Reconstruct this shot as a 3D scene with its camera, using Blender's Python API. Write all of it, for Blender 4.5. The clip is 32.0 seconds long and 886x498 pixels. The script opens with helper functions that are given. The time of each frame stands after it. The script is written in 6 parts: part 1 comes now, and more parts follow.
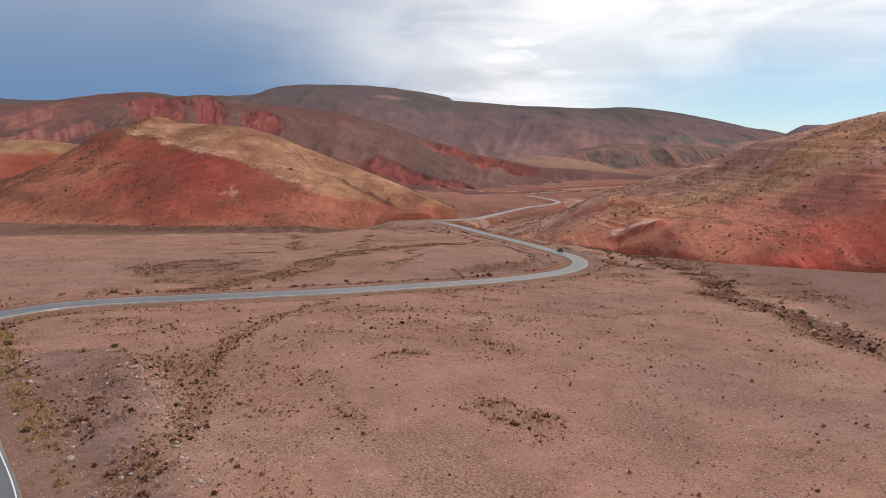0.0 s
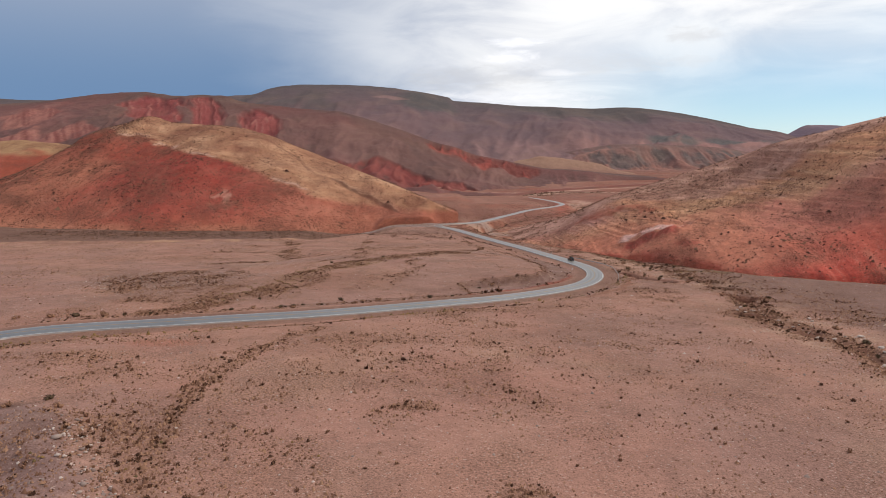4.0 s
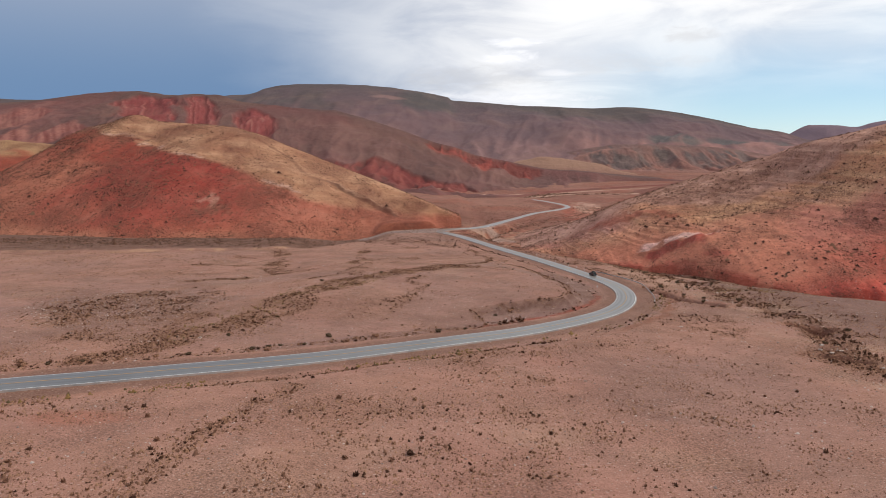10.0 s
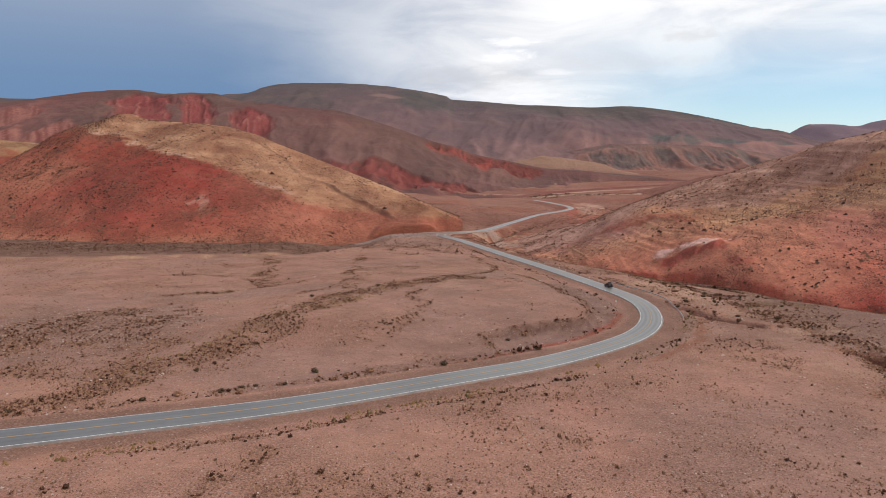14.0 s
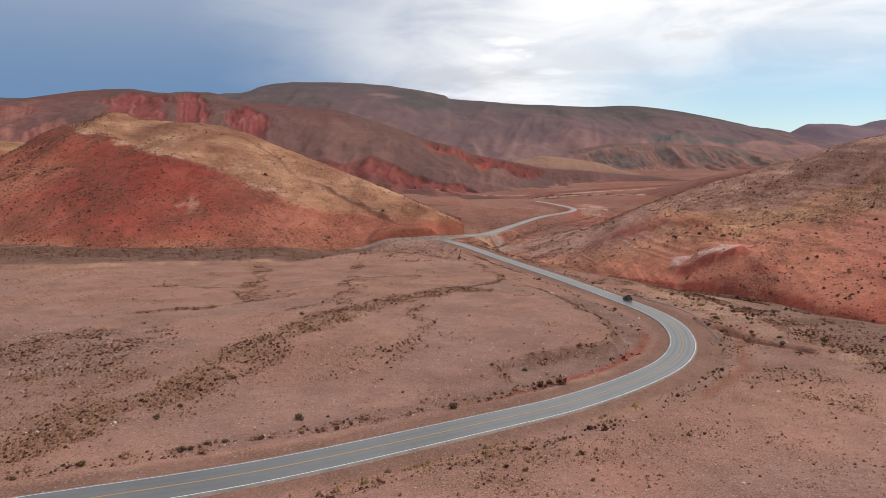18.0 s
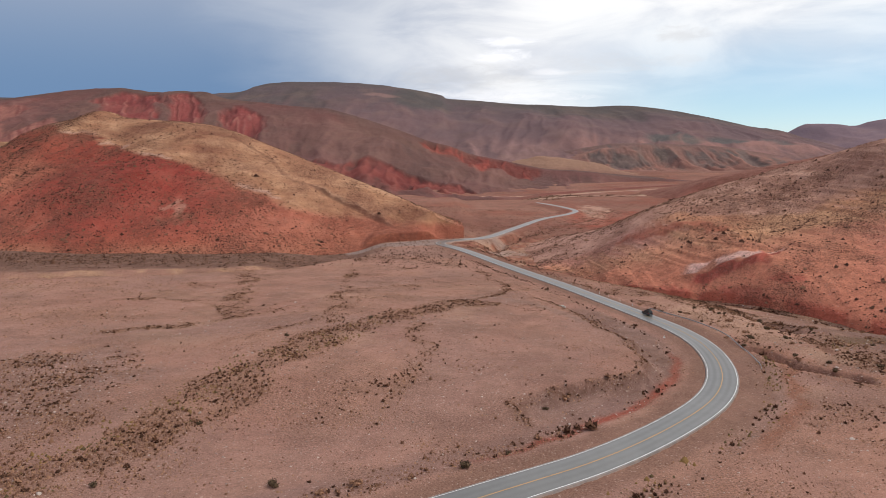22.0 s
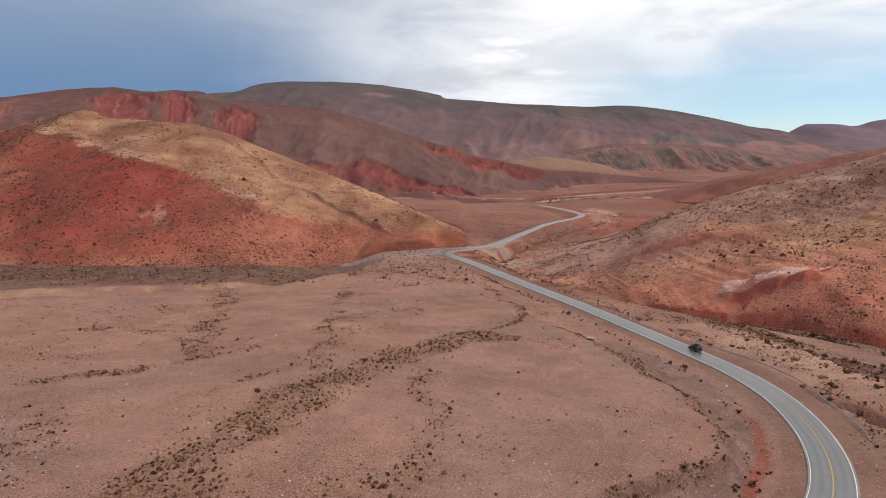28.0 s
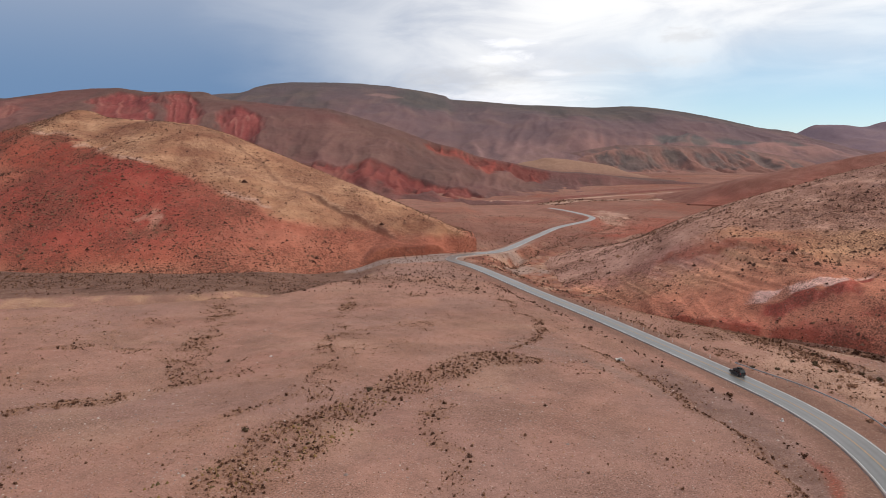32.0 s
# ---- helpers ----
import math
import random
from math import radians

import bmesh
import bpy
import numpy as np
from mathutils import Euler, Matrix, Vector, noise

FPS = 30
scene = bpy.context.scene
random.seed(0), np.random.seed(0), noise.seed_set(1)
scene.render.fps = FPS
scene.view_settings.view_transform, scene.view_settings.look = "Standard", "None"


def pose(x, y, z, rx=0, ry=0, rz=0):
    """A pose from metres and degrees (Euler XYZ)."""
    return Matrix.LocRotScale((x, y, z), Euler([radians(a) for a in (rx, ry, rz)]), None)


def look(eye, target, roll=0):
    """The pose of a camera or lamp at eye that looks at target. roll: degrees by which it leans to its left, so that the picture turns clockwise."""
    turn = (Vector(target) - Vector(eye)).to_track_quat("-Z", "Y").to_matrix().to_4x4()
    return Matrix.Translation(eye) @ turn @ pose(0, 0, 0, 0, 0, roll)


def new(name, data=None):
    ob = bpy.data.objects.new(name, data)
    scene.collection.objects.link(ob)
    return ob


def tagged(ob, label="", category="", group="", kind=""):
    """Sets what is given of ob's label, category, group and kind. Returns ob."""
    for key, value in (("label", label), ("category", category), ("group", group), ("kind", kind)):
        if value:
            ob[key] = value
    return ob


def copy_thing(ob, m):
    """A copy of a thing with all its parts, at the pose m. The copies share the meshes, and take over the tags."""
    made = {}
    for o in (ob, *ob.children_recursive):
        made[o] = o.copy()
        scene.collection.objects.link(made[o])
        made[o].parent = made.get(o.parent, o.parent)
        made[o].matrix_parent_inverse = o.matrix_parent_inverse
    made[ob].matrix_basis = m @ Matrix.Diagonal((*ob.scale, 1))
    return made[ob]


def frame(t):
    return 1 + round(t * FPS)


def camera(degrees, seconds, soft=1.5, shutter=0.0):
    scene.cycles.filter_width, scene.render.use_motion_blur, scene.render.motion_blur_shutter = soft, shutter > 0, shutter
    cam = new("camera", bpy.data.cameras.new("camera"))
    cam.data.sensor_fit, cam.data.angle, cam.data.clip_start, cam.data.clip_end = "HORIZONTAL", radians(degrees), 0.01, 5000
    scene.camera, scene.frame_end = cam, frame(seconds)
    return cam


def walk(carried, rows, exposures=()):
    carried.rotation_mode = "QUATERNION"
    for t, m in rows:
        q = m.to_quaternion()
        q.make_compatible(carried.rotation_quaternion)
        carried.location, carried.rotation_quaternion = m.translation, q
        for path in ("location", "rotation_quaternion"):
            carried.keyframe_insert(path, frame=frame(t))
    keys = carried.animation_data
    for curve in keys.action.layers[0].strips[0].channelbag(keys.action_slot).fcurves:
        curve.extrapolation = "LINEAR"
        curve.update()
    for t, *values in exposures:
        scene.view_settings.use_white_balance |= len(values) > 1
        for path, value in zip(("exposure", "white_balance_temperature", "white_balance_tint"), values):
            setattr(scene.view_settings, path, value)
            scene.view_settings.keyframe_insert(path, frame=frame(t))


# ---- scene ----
# ---- camera and its flight ----
cam = camera(68, 32.0, 0.72)
PATH = [
    (0, pose(-0.00, 0.00, 60.00, 80.423, 0, 0.295)),
    (3, pose(-1.28, 17.33, 60.32, 80.435, 0, 0.288)),
    (6, pose(-3.05, 36.29, 60.56, 80.473, 0, 0.223)),
    (9, pose(-4.87, 55.63, 60.15, 80.463, 0, 0.154)),
    (11, pose(-5.86, 68.71, 60.06, 80.448, 0, 0.095)),
    (13, pose(-6.67, 81.26, 60.17, 80.411, 0, 0.034)),
    (17, pose(-8.66, 105.31, 60.23, 80.363, 0, -0.115)),
    (19, pose(-9.66, 116.72, 60.01, 80.359, 0, -0.198)),
    (21, pose(-10.40, 128.31, 59.57, 80.363, 0, -0.384)),
    (23, pose(-11.61, 140.50, 59.77, 80.374, 0, -0.517)),
    (25, pose(-12.36, 152.92, 59.94, 80.376, 0, -0.618)),
    (28, pose(-13.88, 172.44, 60.15, 80.379, 0, -0.650)),
    (30, pose(-14.93, 183.40, 60.11, 80.413, 0, -0.592)),
    (32, pose(-15.96, 192.06, 59.79, 80.474, 0, -0.223)),
]
walk(cam, PATH)

# ---- world, sun ----
SUN_AZ, SUN_EL = radians(78), radians(46)
world = bpy.data.worlds.new("sky")
scene.world = world
world.use_nodes = True


class Nodes:
    """Short-hand for building a node tree."""

    def __init__(self, tree):
        self.tree = tree
        tree.nodes.clear()

    def add(self, kind, **kw):
        n = self.tree.nodes.new(kind)
        for key, value in kw.items():
            if key in n.inputs:
                n.inputs[key].default_value = value
        return n

    def link(self, a, b):
        self.tree.links.new(a, b)
        return b

    def put(self, value, sock):
        if isinstance(value, bpy.types.NodeSocket):
            self.tree.links.new(value, sock)
        else:
            sock.default_value = value

    def math(self, op, a, b=0.0, clamp=False):
        n = self.tree.nodes.new("ShaderNodeMath")
        n.operation, n.use_clamp = op, clamp
        self.put(a, n.inputs[0])
        self.put(b, n.inputs[1])
        return n.outputs[0]

    def mix(self, fac, a, b, mode="MIX"):
        n = self.tree.nodes.new("ShaderNodeMix")
        n.data_type, n.blend_type = "RGBA", mode
        self.put(fac, n.inputs[0])
        self.put(a, n.inputs[6])
        self.put(b, n.inputs[7])
        return n.outputs[2]

    def step(self, value, lo, hi, a=0.0, b=1.0):
        n = self.tree.nodes.new("ShaderNodeMapRange")
        n.interpolation_type = "SMOOTHSTEP"
        self.put(value, n.inputs[0])
        n.inputs[1].default_value, n.inputs[2].default_value = lo, hi
        n.inputs[3].default_value, n.inputs[4].default_value = a, b
        return n.outputs[0]

    def noise(self, vec, scale, detail=4.0, rough=0.55, warp=0.0):
        n = self.tree.nodes.new("ShaderNodeTexNoise")
        n.inputs["Scale"].default_value, n.inputs["Detail"].default_value = scale, detail
        n.inputs["Roughness"].default_value, n.inputs["Distortion"].default_value = rough, warp
        if vec is not None:
            self.tree.links.new(vec, n.inputs["Vector"])
        return n.outputs["Fac"]


def rgb(r, g, b):
    return (r, g, b, 1.0)


def build_sky():
    n = Nodes(world.node_tree)
    sky = n.add("ShaderNodeTexSky")
    sky.sky_type, sky.sun_disc = "NISHITA", False
    sky.sun_elevation, sky.sun_rotation = SUN_EL, SUN_AZ
    sky.altitude, sky.dust_density, sky.ozone_density = 3500, 0.6, 2.0
    tc = n.add("ShaderNodeTexCoord")
    d = tc.outputs["Generated"]
    sep = n.add("ShaderNodeSeparateXYZ")
    n.link(d, sep.inputs[0])
    x, z = sep.outputs[0], sep.outputs[2]
    stretch = n.add("ShaderNodeMapping")
    stretch.inputs["Scale"].default_value = (1.0, 1.0, 3.2)
    n.link(d, stretch.inputs[0])
    v = stretch.outputs[0]
    big = n.noise(v, 1.9, 5.0, 0.5, 0.4)
    fine = n.noise(v, 5.5, 6.0, 0.55, 0.6)
    wob = n.math("ADD", n.math("MULTIPLY", n.math("SUBTRACT", big, 0.5), 0.30), n.math("MULTIPLY", n.math("SUBTRACT", fine, 0.5), 0.10))
    side = n.math("ADD", x, wob)
    clear = n.mix(1.0, sky.outputs[0], rgb(0.105, 0.105, 0.105), "MULTIPLY")
    # cloud deck: slate blue away from the sun, white towards it
    slate = n.mix(n.step(z, 0.05, 0.32), rgb(0.165, 0.275, 0.46), rgb(0.44, 0.48, 0.58))
    bright = n.mix(n.step(fine, 0.30, 0.60), rgb(0.80, 0.82, 0.88), rgb(1.02, 1.02, 1.03))
    deck = n.mix(n.step(side, -0.32, 0.20), slate, bright)
    # a paler, thin gap low on the sunny side
    low = n.math("MULTIPLY", n.step(n.math("ADD", z, n.math("MULTIPLY", wob, 0.5)), 0.21, 0.03), n.step(x, 0.08, 0.42))
    thin = n.mix(0.45, clear, rgb(0.52, 0.78, 0.92))
    out = n.mix(low, deck, thin)
    # small lit and shaded puffs under the deck: direction, half sizes, brightness
    puff = n.noise(v, 26.0, 4.0, 0.6, 0.5)
    for cx, cz, rx, rz, tone, power in ((0.099, 0.136, 0.045, 0.006, 1.12, 0.8), (0.089, 0.117, 0.036, 0.009, 1.14, 0.9), (0.160, 0.094, 0.024, 0.005, 1.10, 0.7), (0.085, 0.061, 0.110, 0.009, 1.06, 0.7),
                                        (0.335, 0.140, 0.030, 0.012, 0.70, 0.6), (0.040, 0.088, 0.110, 0.018, 0.60, 0.45), (0.25, 0.105, 0.10, 0.012, 0.74, 0.4), (0.62, 0.075, 0.05, 0.010, 1.0, 0.5)):
        ex = n.math("DIVIDE", n.math("SUBTRACT", x, cx), rx)
        ez = n.math("DIVIDE", n.math("SUBTRACT", z, cz), rz)
        e = n.math("ADD", n.math("MULTIPLY", ex, ex), n.math("MULTIPLY", ez, ez))
        e = n.math("ADD", e, n.math("MULTIPLY", n.math("SUBTRACT", puff, 0.5), 5.0))
        out = n.mix(n.math("MULTIPLY", n.step(e, 1.8, -0.5), 0.8 * power), out, rgb(tone, tone, 1.03 * tone))
    bg = n.add("ShaderNodeBackground")
    n.link(out, bg.inputs[0])
    bg.inputs[1].default_value = 1.0
    o = n.add("ShaderNodeOutputWorld")
    n.link(bg.outputs[0], o.inputs[0])


build_sky()
sun = new("sun", bpy.data.lights.new("sun", "SUN"))
sun.data.energy, sun.data.angle, sun.data.color = 1.3, radians(12), (1.0, 0.95, 0.88)
sun.matrix_world = look((200 * math.sin(SUN_AZ), 200 * math.cos(SUN_AZ), 200 * math.tan(SUN_EL)), (0, 0, 0))
scene.view_settings.exposure = 0.0

# ---- materials ----


def earth(name, grain=1.0, detail=0.35, bump=0.25, rough=0.95, specks=0.0, pebbles=0.0, ruddy=1.0, steep=False):
    """Soil or rock whose own colour, with painted shade and haze, comes with the mesh; grain is the size in metres of
    the coarse mottling, specks and pebbles how much dark tuft litter and how many pale stones lie on it."""
    m = bpy.data.materials.new(name)
    m.use_nodes = True
    n = Nodes(m.node_tree)
    tc = n.add("ShaderNodeTexCoord")
    v = tc.outputs["Object"]
    at = n.add("ShaderNodeVertexColor")
    at.layer_name = "mineral_and_shade"
    a = n.noise(v, 0.22 / grain, 5.0, 0.6)
    b = n.noise(v, 0.9 / grain, 4.0, 0.65)
    c = n.noise(v, 3.2 / grain, 3.0, 0.7)
    f = n.math("ADD", n.math("MULTIPLY", n.math("SUBTRACT", a, 0.5), 1.0 * detail), n.math("MULTIPLY", n.math("SUBTRACT", b, 0.5), 1.5 * detail))
    f = n.math("ADD", f, n.math("MULTIPLY", n.math("SUBTRACT", c, 0.5), 2.0 * detail))
    g = n.noise(v, 10.0 / grain, 2.0, 0.6)
    f = n.math("ADD", f, n.math("MULTIPLY", n.math("SUBTRACT", g, 0.5), 1.6 * detail))
    f = n.math("ADD", f, 1.06)
    vec = n.add("ShaderNodeCombineColor")
    for i in range(3):
        n.link(f, vec.inputs[i])
    col = n.mix(1.0, at.outputs[0], vec.outputs[0], "MULTIPLY")
    warm = n.noise(v, 0.09 / grain, 3.0, 0.5)
    col = n.mix(n.math("MULTIPLY", n.step(warm, 0.45, 0.7), 0.10), col, rgb(0.42, 0.25, 0.17))
    if specks:
        thick = n.noise(v, 0.05 / grain, 3.0, 0.6)
        for size, reach, power, tone in ((1.9, 0.35, 0.75, (0.14, 0.072, 0.05)), (4.6, 0.42, 0.62, (0.18, 0.10, 0.07))):
            cell = n.add("ShaderNodeTexVoronoi", Scale=size / grain)
            cell.voronoi_dimensions = "3D" if steep else "2D"
            n.link(v, cell.inputs["Vector"])
            edge = n.math("MULTIPLY", n.step(thick, 0.36, 0.66, 0.40, 1.18), reach * (1.3 if steep else 1.0))
            k = n.math("MULTIPLY", n.math("SUBTRACT", edge, cell.outputs["Distance"]), 9.0, True)
            col = n.mix(n.math("MULTIPLY", k, power * specks), col, rgb(tone[0], tone[1] * ruddy, tone[2] * ruddy))
    if pebbles:
        s = n.noise(v, 2.6 / grain, 1.0, 0.4)
        k = n.math("MULTIPLY", n.step(s, 0.66, 0.72), pebbles)
        col = n.mix(k, col, rgb(0.58, 0.44, 0.37))
    p = n.add("ShaderNodeBsdfPrincipled", Roughness=rough)
    p.inputs["Specular IOR Level"].default_value = 0.06
    n.link(col, p.inputs["Base Color"])
    bp = n.add("ShaderNodeBump", Strength=bump, Distance=0.35 * grain)
    n.link(n.math("ADD", b, n.math("MULTIPLY", c, 0.6)), bp.inputs["Height"])
    n.link(bp.outputs[0], p.inputs["Normal"])
    o = n.add("ShaderNodeOutputMaterial")
    n.link(p.outputs[0], o.inputs[0])
    return m


def paved(name):
    """Worn asphalt: paler, smoother wheel paths, darker patched stretches, fine aggregate."""
    m = bpy.data.materials.new(name)
    m.use_nodes = True
    n = Nodes(m.node_tree)
    v = n.add("ShaderNodeTexCoord").outputs["Object"]
    at = n.add("ShaderNodeVertexColor")
    at.layer_name = "wear"
    sep = n.add("ShaderNodeSeparateColor")
    n.link(at.outputs[0], sep.inputs[0])
    old = n.noise(v, 0.035, 3.0, 0.5)
    blot = n.noise(v, 0.5, 5.0, 0.65)
    grit = n.noise(v, 9.0, 3.0, 0.6)
    col = n.mix(n.step(old, 0.38, 0.62), rgb(0.112, 0.108, 0.102), rgb(0.150, 0.144, 0.136))
    col = n.mix(n.math("MULTIPLY", sep.outputs[0], n.step(blot, 0.25, 0.6, 0.15, 0.5)), col, rgb(0.165, 0.158, 0.150))
    f = n.math("ADD", n.math("MULTIPLY", n.math("SUBTRACT", blot, 0.5), 0.35), n.math("MULTIPLY", n.math("SUBTRACT", grit, 0.5), 0.35))
    f = n.math("ADD", f, 1.0)
    vec = n.add("ShaderNodeCombineColor")
    for i in range(3):
        n.link(f, vec.inputs[i])
    col = n.mix(1.0, col, vec.outputs[0], "MULTIPLY")
    col = n.mix(n.math("MULTIPLY", sep.outputs[1], n.step(blot, 0.35, 0.6, 0.25, 0.8)), col, rgb(0.34, 0.235, 0.19))
    p = n.add("ShaderNodeBsdfPrincipled", Roughness=0.42)
    p.inputs["Specular IOR Level"].default_value = 0.75
    n.link(col, p.inputs["Base Color"])
    n.link(n.step(sep.outputs[0], 0.0, 1.0, 0.40, 0.33), p.inputs["Roughness"])
    bp = n.add("ShaderNodeBump", Strength=0.12, Distance=0.01)
    n.link(grit, bp.inputs["Height"])
    n.link(bp.outputs[0], p.inputs["Normal"])
    o = n.add("ShaderNodeOutputMaterial")
    n.link(p.outputs[0], o.inputs[0])
    return m


def plain(name, col, rough=0.6, metal=0.0, vary=0.25, scale=3.0, spec=0.4, bump=0.0, per_piece=False, tint=None):
    """A surface of one substance with mottling at two scales."""
    m = bpy.data.materials.new(name)
    m.use_nodes = True
    n = Nodes(m.node_tree)
    tc = n.add("ShaderNodeTexCoord")
    v = tc.outputs["Object"]
    a = n.noise(v, scale, 5.0, 0.6)
    b = n.noise(v, scale * 9, 3.0, 0.6)
    f = n.math("ADD", n.math("MULTIPLY", n.math("SUBTRACT", a, 0.5), 2 * vary), n.math("MULTIPLY", n.math("SUBTRACT", b, 0.5), 1.4 * vary))
    if per_piece:
        g = n.add("ShaderNodeNewGeometry")
        f = n.math("ADD", f, n.math("MULTIPLY", n.math("SUBTRACT", g.outputs["Random Per Island"], 0.5), 1.1 * vary))
    f = n.math("ADD", f, 1.0)
    vec = n.add("ShaderNodeCombineColor")
    for i in range(3):
        n.link(f, vec.inputs[i])
    src = rgb(*col)
    if tint is not None and per_piece:
        src = n.mix(n.step(g.outputs["Random Per Island"], 0.35, 0.9), rgb(*col), rgb(*tint))
    c = n.mix(1.0, src, vec.outputs[0], "MULTIPLY")
    p = n.add("ShaderNodeBsdfPrincipled", Roughness=rough, Metallic=metal)
    p.inputs["Specular IOR Level"].default_value = spec
    n.link(c, p.inputs["Base Color"])
    if bump:
        bp = n.add("ShaderNodeBump", Strength=bump, Distance=0.02)
        n.link(b, bp.inputs["Height"])
        n.link(bp.outputs[0], p.inputs["Normal"])
    o = n.add("ShaderNodeOutputMaterial")
    n.link(p.outputs[0], o.inputs[0])
    return m


M_SOIL = earth("stony_soil", 1.0, 0.48, 0.35, specks=0.72, pebbles=0.42)
M_SLOPE = earth("hill_soil", 2.4, 0.54, 0.9, specks=0.90, pebbles=0.22, ruddy=0.68, steep=True)
M_BRAE = earth("gritty_hill_soil", 1.7, 0.54, 0.8, specks=0.90, pebbles=0.28, ruddy=0.8, steep=True)
M_ROCK = earth("mountain_rock", 13.0, 0.20, 0.8)
M_ASPHALT = paved("asphalt")
M_WHITE = plain("road_paint_white", (0.78, 0.78, 0.76), 0.6, vary=0.12, scale=0.8)
M_ORANGE = plain("road_paint_orange", (0.50, 0.30, 0.13), 0.6, vary=0.25, scale=0.8)
M_BUSH = plain("dry_shrub", (0.205, 0.102, 0.066), 0.9, vary=0.3, scale=1.5, spec=0.05, per_piece=True, tint=(0.33, 0.180, 0.110))
M_DARK = plain("dark_shrub", (0.078, 0.038, 0.025), 0.9, vary=0.3, scale=1.5, spec=0.05, per_piece=True, tint=(0.15, 0.074, 0.046))
M_HILL = plain("hill_shrub", (0.070, 0.032, 0.022), 0.9, vary=0.3, scale=1.5, spec=0.05, per_piece=True, tint=(0.19, 0.095, 0.06))
M_GRASS = plain("dry_grass", (0.26, 0.150, 0.060), 0.9, vary=0.3, scale=1.5, spec=0.05, per_piece=True, tint=(0.105, 0.072, 0.036))
M_GREEN = plain("green_shrub", (0.058, 0.042, 0.026), 0.9, vary=0.35, scale=2.0, spec=0.1, per_piece=True, tint=(0.10, 0.064, 0.038))
M_STONE = plain("field_stone", (0.29, 0.205, 0.17), 0.9, vary=0.25, scale=2.0, spec=0.2, per_piece=True, tint=(0.50, 0.39, 0.33))

# ---- noise on arrays ----


def lattice(ix, iy, seed):
    h = (ix.astype(np.int64) * 374761393 + iy.astype(np.int64) * 668265263 + seed * 974634777) & 0x7FFFFFFF
    h = ((h ^ (h >> 13)) * 1274126177) & 0x7FFFFFFF
    return ((h ^ (h >> 16)) & 0xFFFF) / 65535.0


def vnoise(x, y, seed=0):
    x, y = np.asarray(x, float), np.asarray(y, float)
    ix, iy = np.floor(x), np.floor(y)
    fx, fy = x - ix, y - iy
    fx, fy = fx * fx * fx * (fx * (fx * 6 - 15) + 10), fy * fy * fy * (fy * (fy * 6 - 15) + 10)
    a, b = lattice(ix, iy, seed), lattice(ix + 1, iy, seed)
    c, d = lattice(ix, iy + 1, seed), lattice(ix + 1, iy + 1, seed)
    return (a + (b - a) * fx) * (1 - fy) + (c + (d - c) * fx) * fy


def fbm(x, y, octaves=4, seed=0, gain=0.5):
    s, amp, tot = 0.0, 1.0, 0.0
    for k in range(octaves):
        s = s + amp * (vnoise(x * 2**k + 17.3 * k, y * 2**k - 9.1 * k, seed + k) - 0.5)
        tot += amp
        amp *= gain
    return 2 * s / tot


def ridged(x, y, octaves=4, seed=0):
    s, amp, tot = 0.0, 1.0, 0.0
    for k in range(octaves):
        s = s + amp * (1 - np.abs(2 * vnoise(x * 2**k + 5.7 * k, y * 2**k + 3.3 * k, seed + k) - 1))
        tot += amp
        amp *= 0.5
    return s / tot


def sstep(v, lo, hi):
    u = np.clip((v - lo) / (hi - lo), 0, 1)
    return u * u * (3 - 2 * u)


def near(x, y, line):
    """Distance from the points to a polyline, and how far along it (0 to 1) the nearest point lies."""
    best, along = np.full(np.shape(x), 1e9), np.zeros(np.shape(x))
    n = len(line) - 1
    for i in range(n):
        (ax, ay), (bx, by) = line[i][:2], line[i + 1][:2]
        dx, dy = bx - ax, by - ay
        u = np.clip(((x - ax) * dx + (y - ay) * dy) / (dx * dx + dy * dy), 0, 1)
        d = np.hypot(x - ax - u * dx, y - ay - u * dy)
        m = d < best
        best = np.where(m, d, best)
        along = np.where(m, (i + u) / n, along)
    return best, along


def sided(x, y, line):
    """As near(), with the side of the nearest stretch: 1 to its left."""
    best, along, side = np.full(np.shape(x), 1e9), np.zeros(np.shape(x)), np.ones(np.shape(x))
    n = len(line) - 1
    for i in range(n):
        (ax, ay), (bx, by) = line[i][:2], line[i + 1][:2]
        dx, dy = bx - ax, by - ay
        u = np.clip(((x - ax) * dx + (y - ay) * dy) / (dx * dx + dy * dy), 0, 1)
        d = np.hypot(x - ax - u * dx, y - ay - u * dy)
        m = d < best
        best, along = np.where(m, d, best), np.where(m, (i + u) / n, along)
        side = np.where(m, np.sign(dx * (y - ay) - dy * (x - ax)), side)
    return best, along, side


def smooth_line(points, step):
    """A Catmull-Rom curve through the points, at even steps."""
    p = np.array(points, float)
    p = np.vstack([2 * p[0] - p[1], p, 2 * p[-1] - p[-2]])
    out = []
    for i in range(1, len(p) - 2):
        n = max(4, int(np.linalg.norm(p[i + 1] - p[i]) / step * 2))
        for k in range(n):
            t = k / n
            out.append(0.5 * (2 * p[i] + (p[i + 1] - p[i - 1]) * t + (2 * p[i - 1] - 5 * p[i] + 4 * p[i + 1] - p[i + 2]) * t * t
                              + (3 * p[i] - p[i - 1] - 3 * p[i + 1] + p[i + 2]) * t**3))
    out.append(p[-2])
    out = np.array(out)
    s = np.concatenate([[0], np.cumsum(np.linalg.norm(np.diff(out, axis=0), axis=1))])
    q = np.arange(0, s[-1], step)
    return np.stack([np.interp(q, s, out[:, k]) for k in range(out.shape[1])], 1)


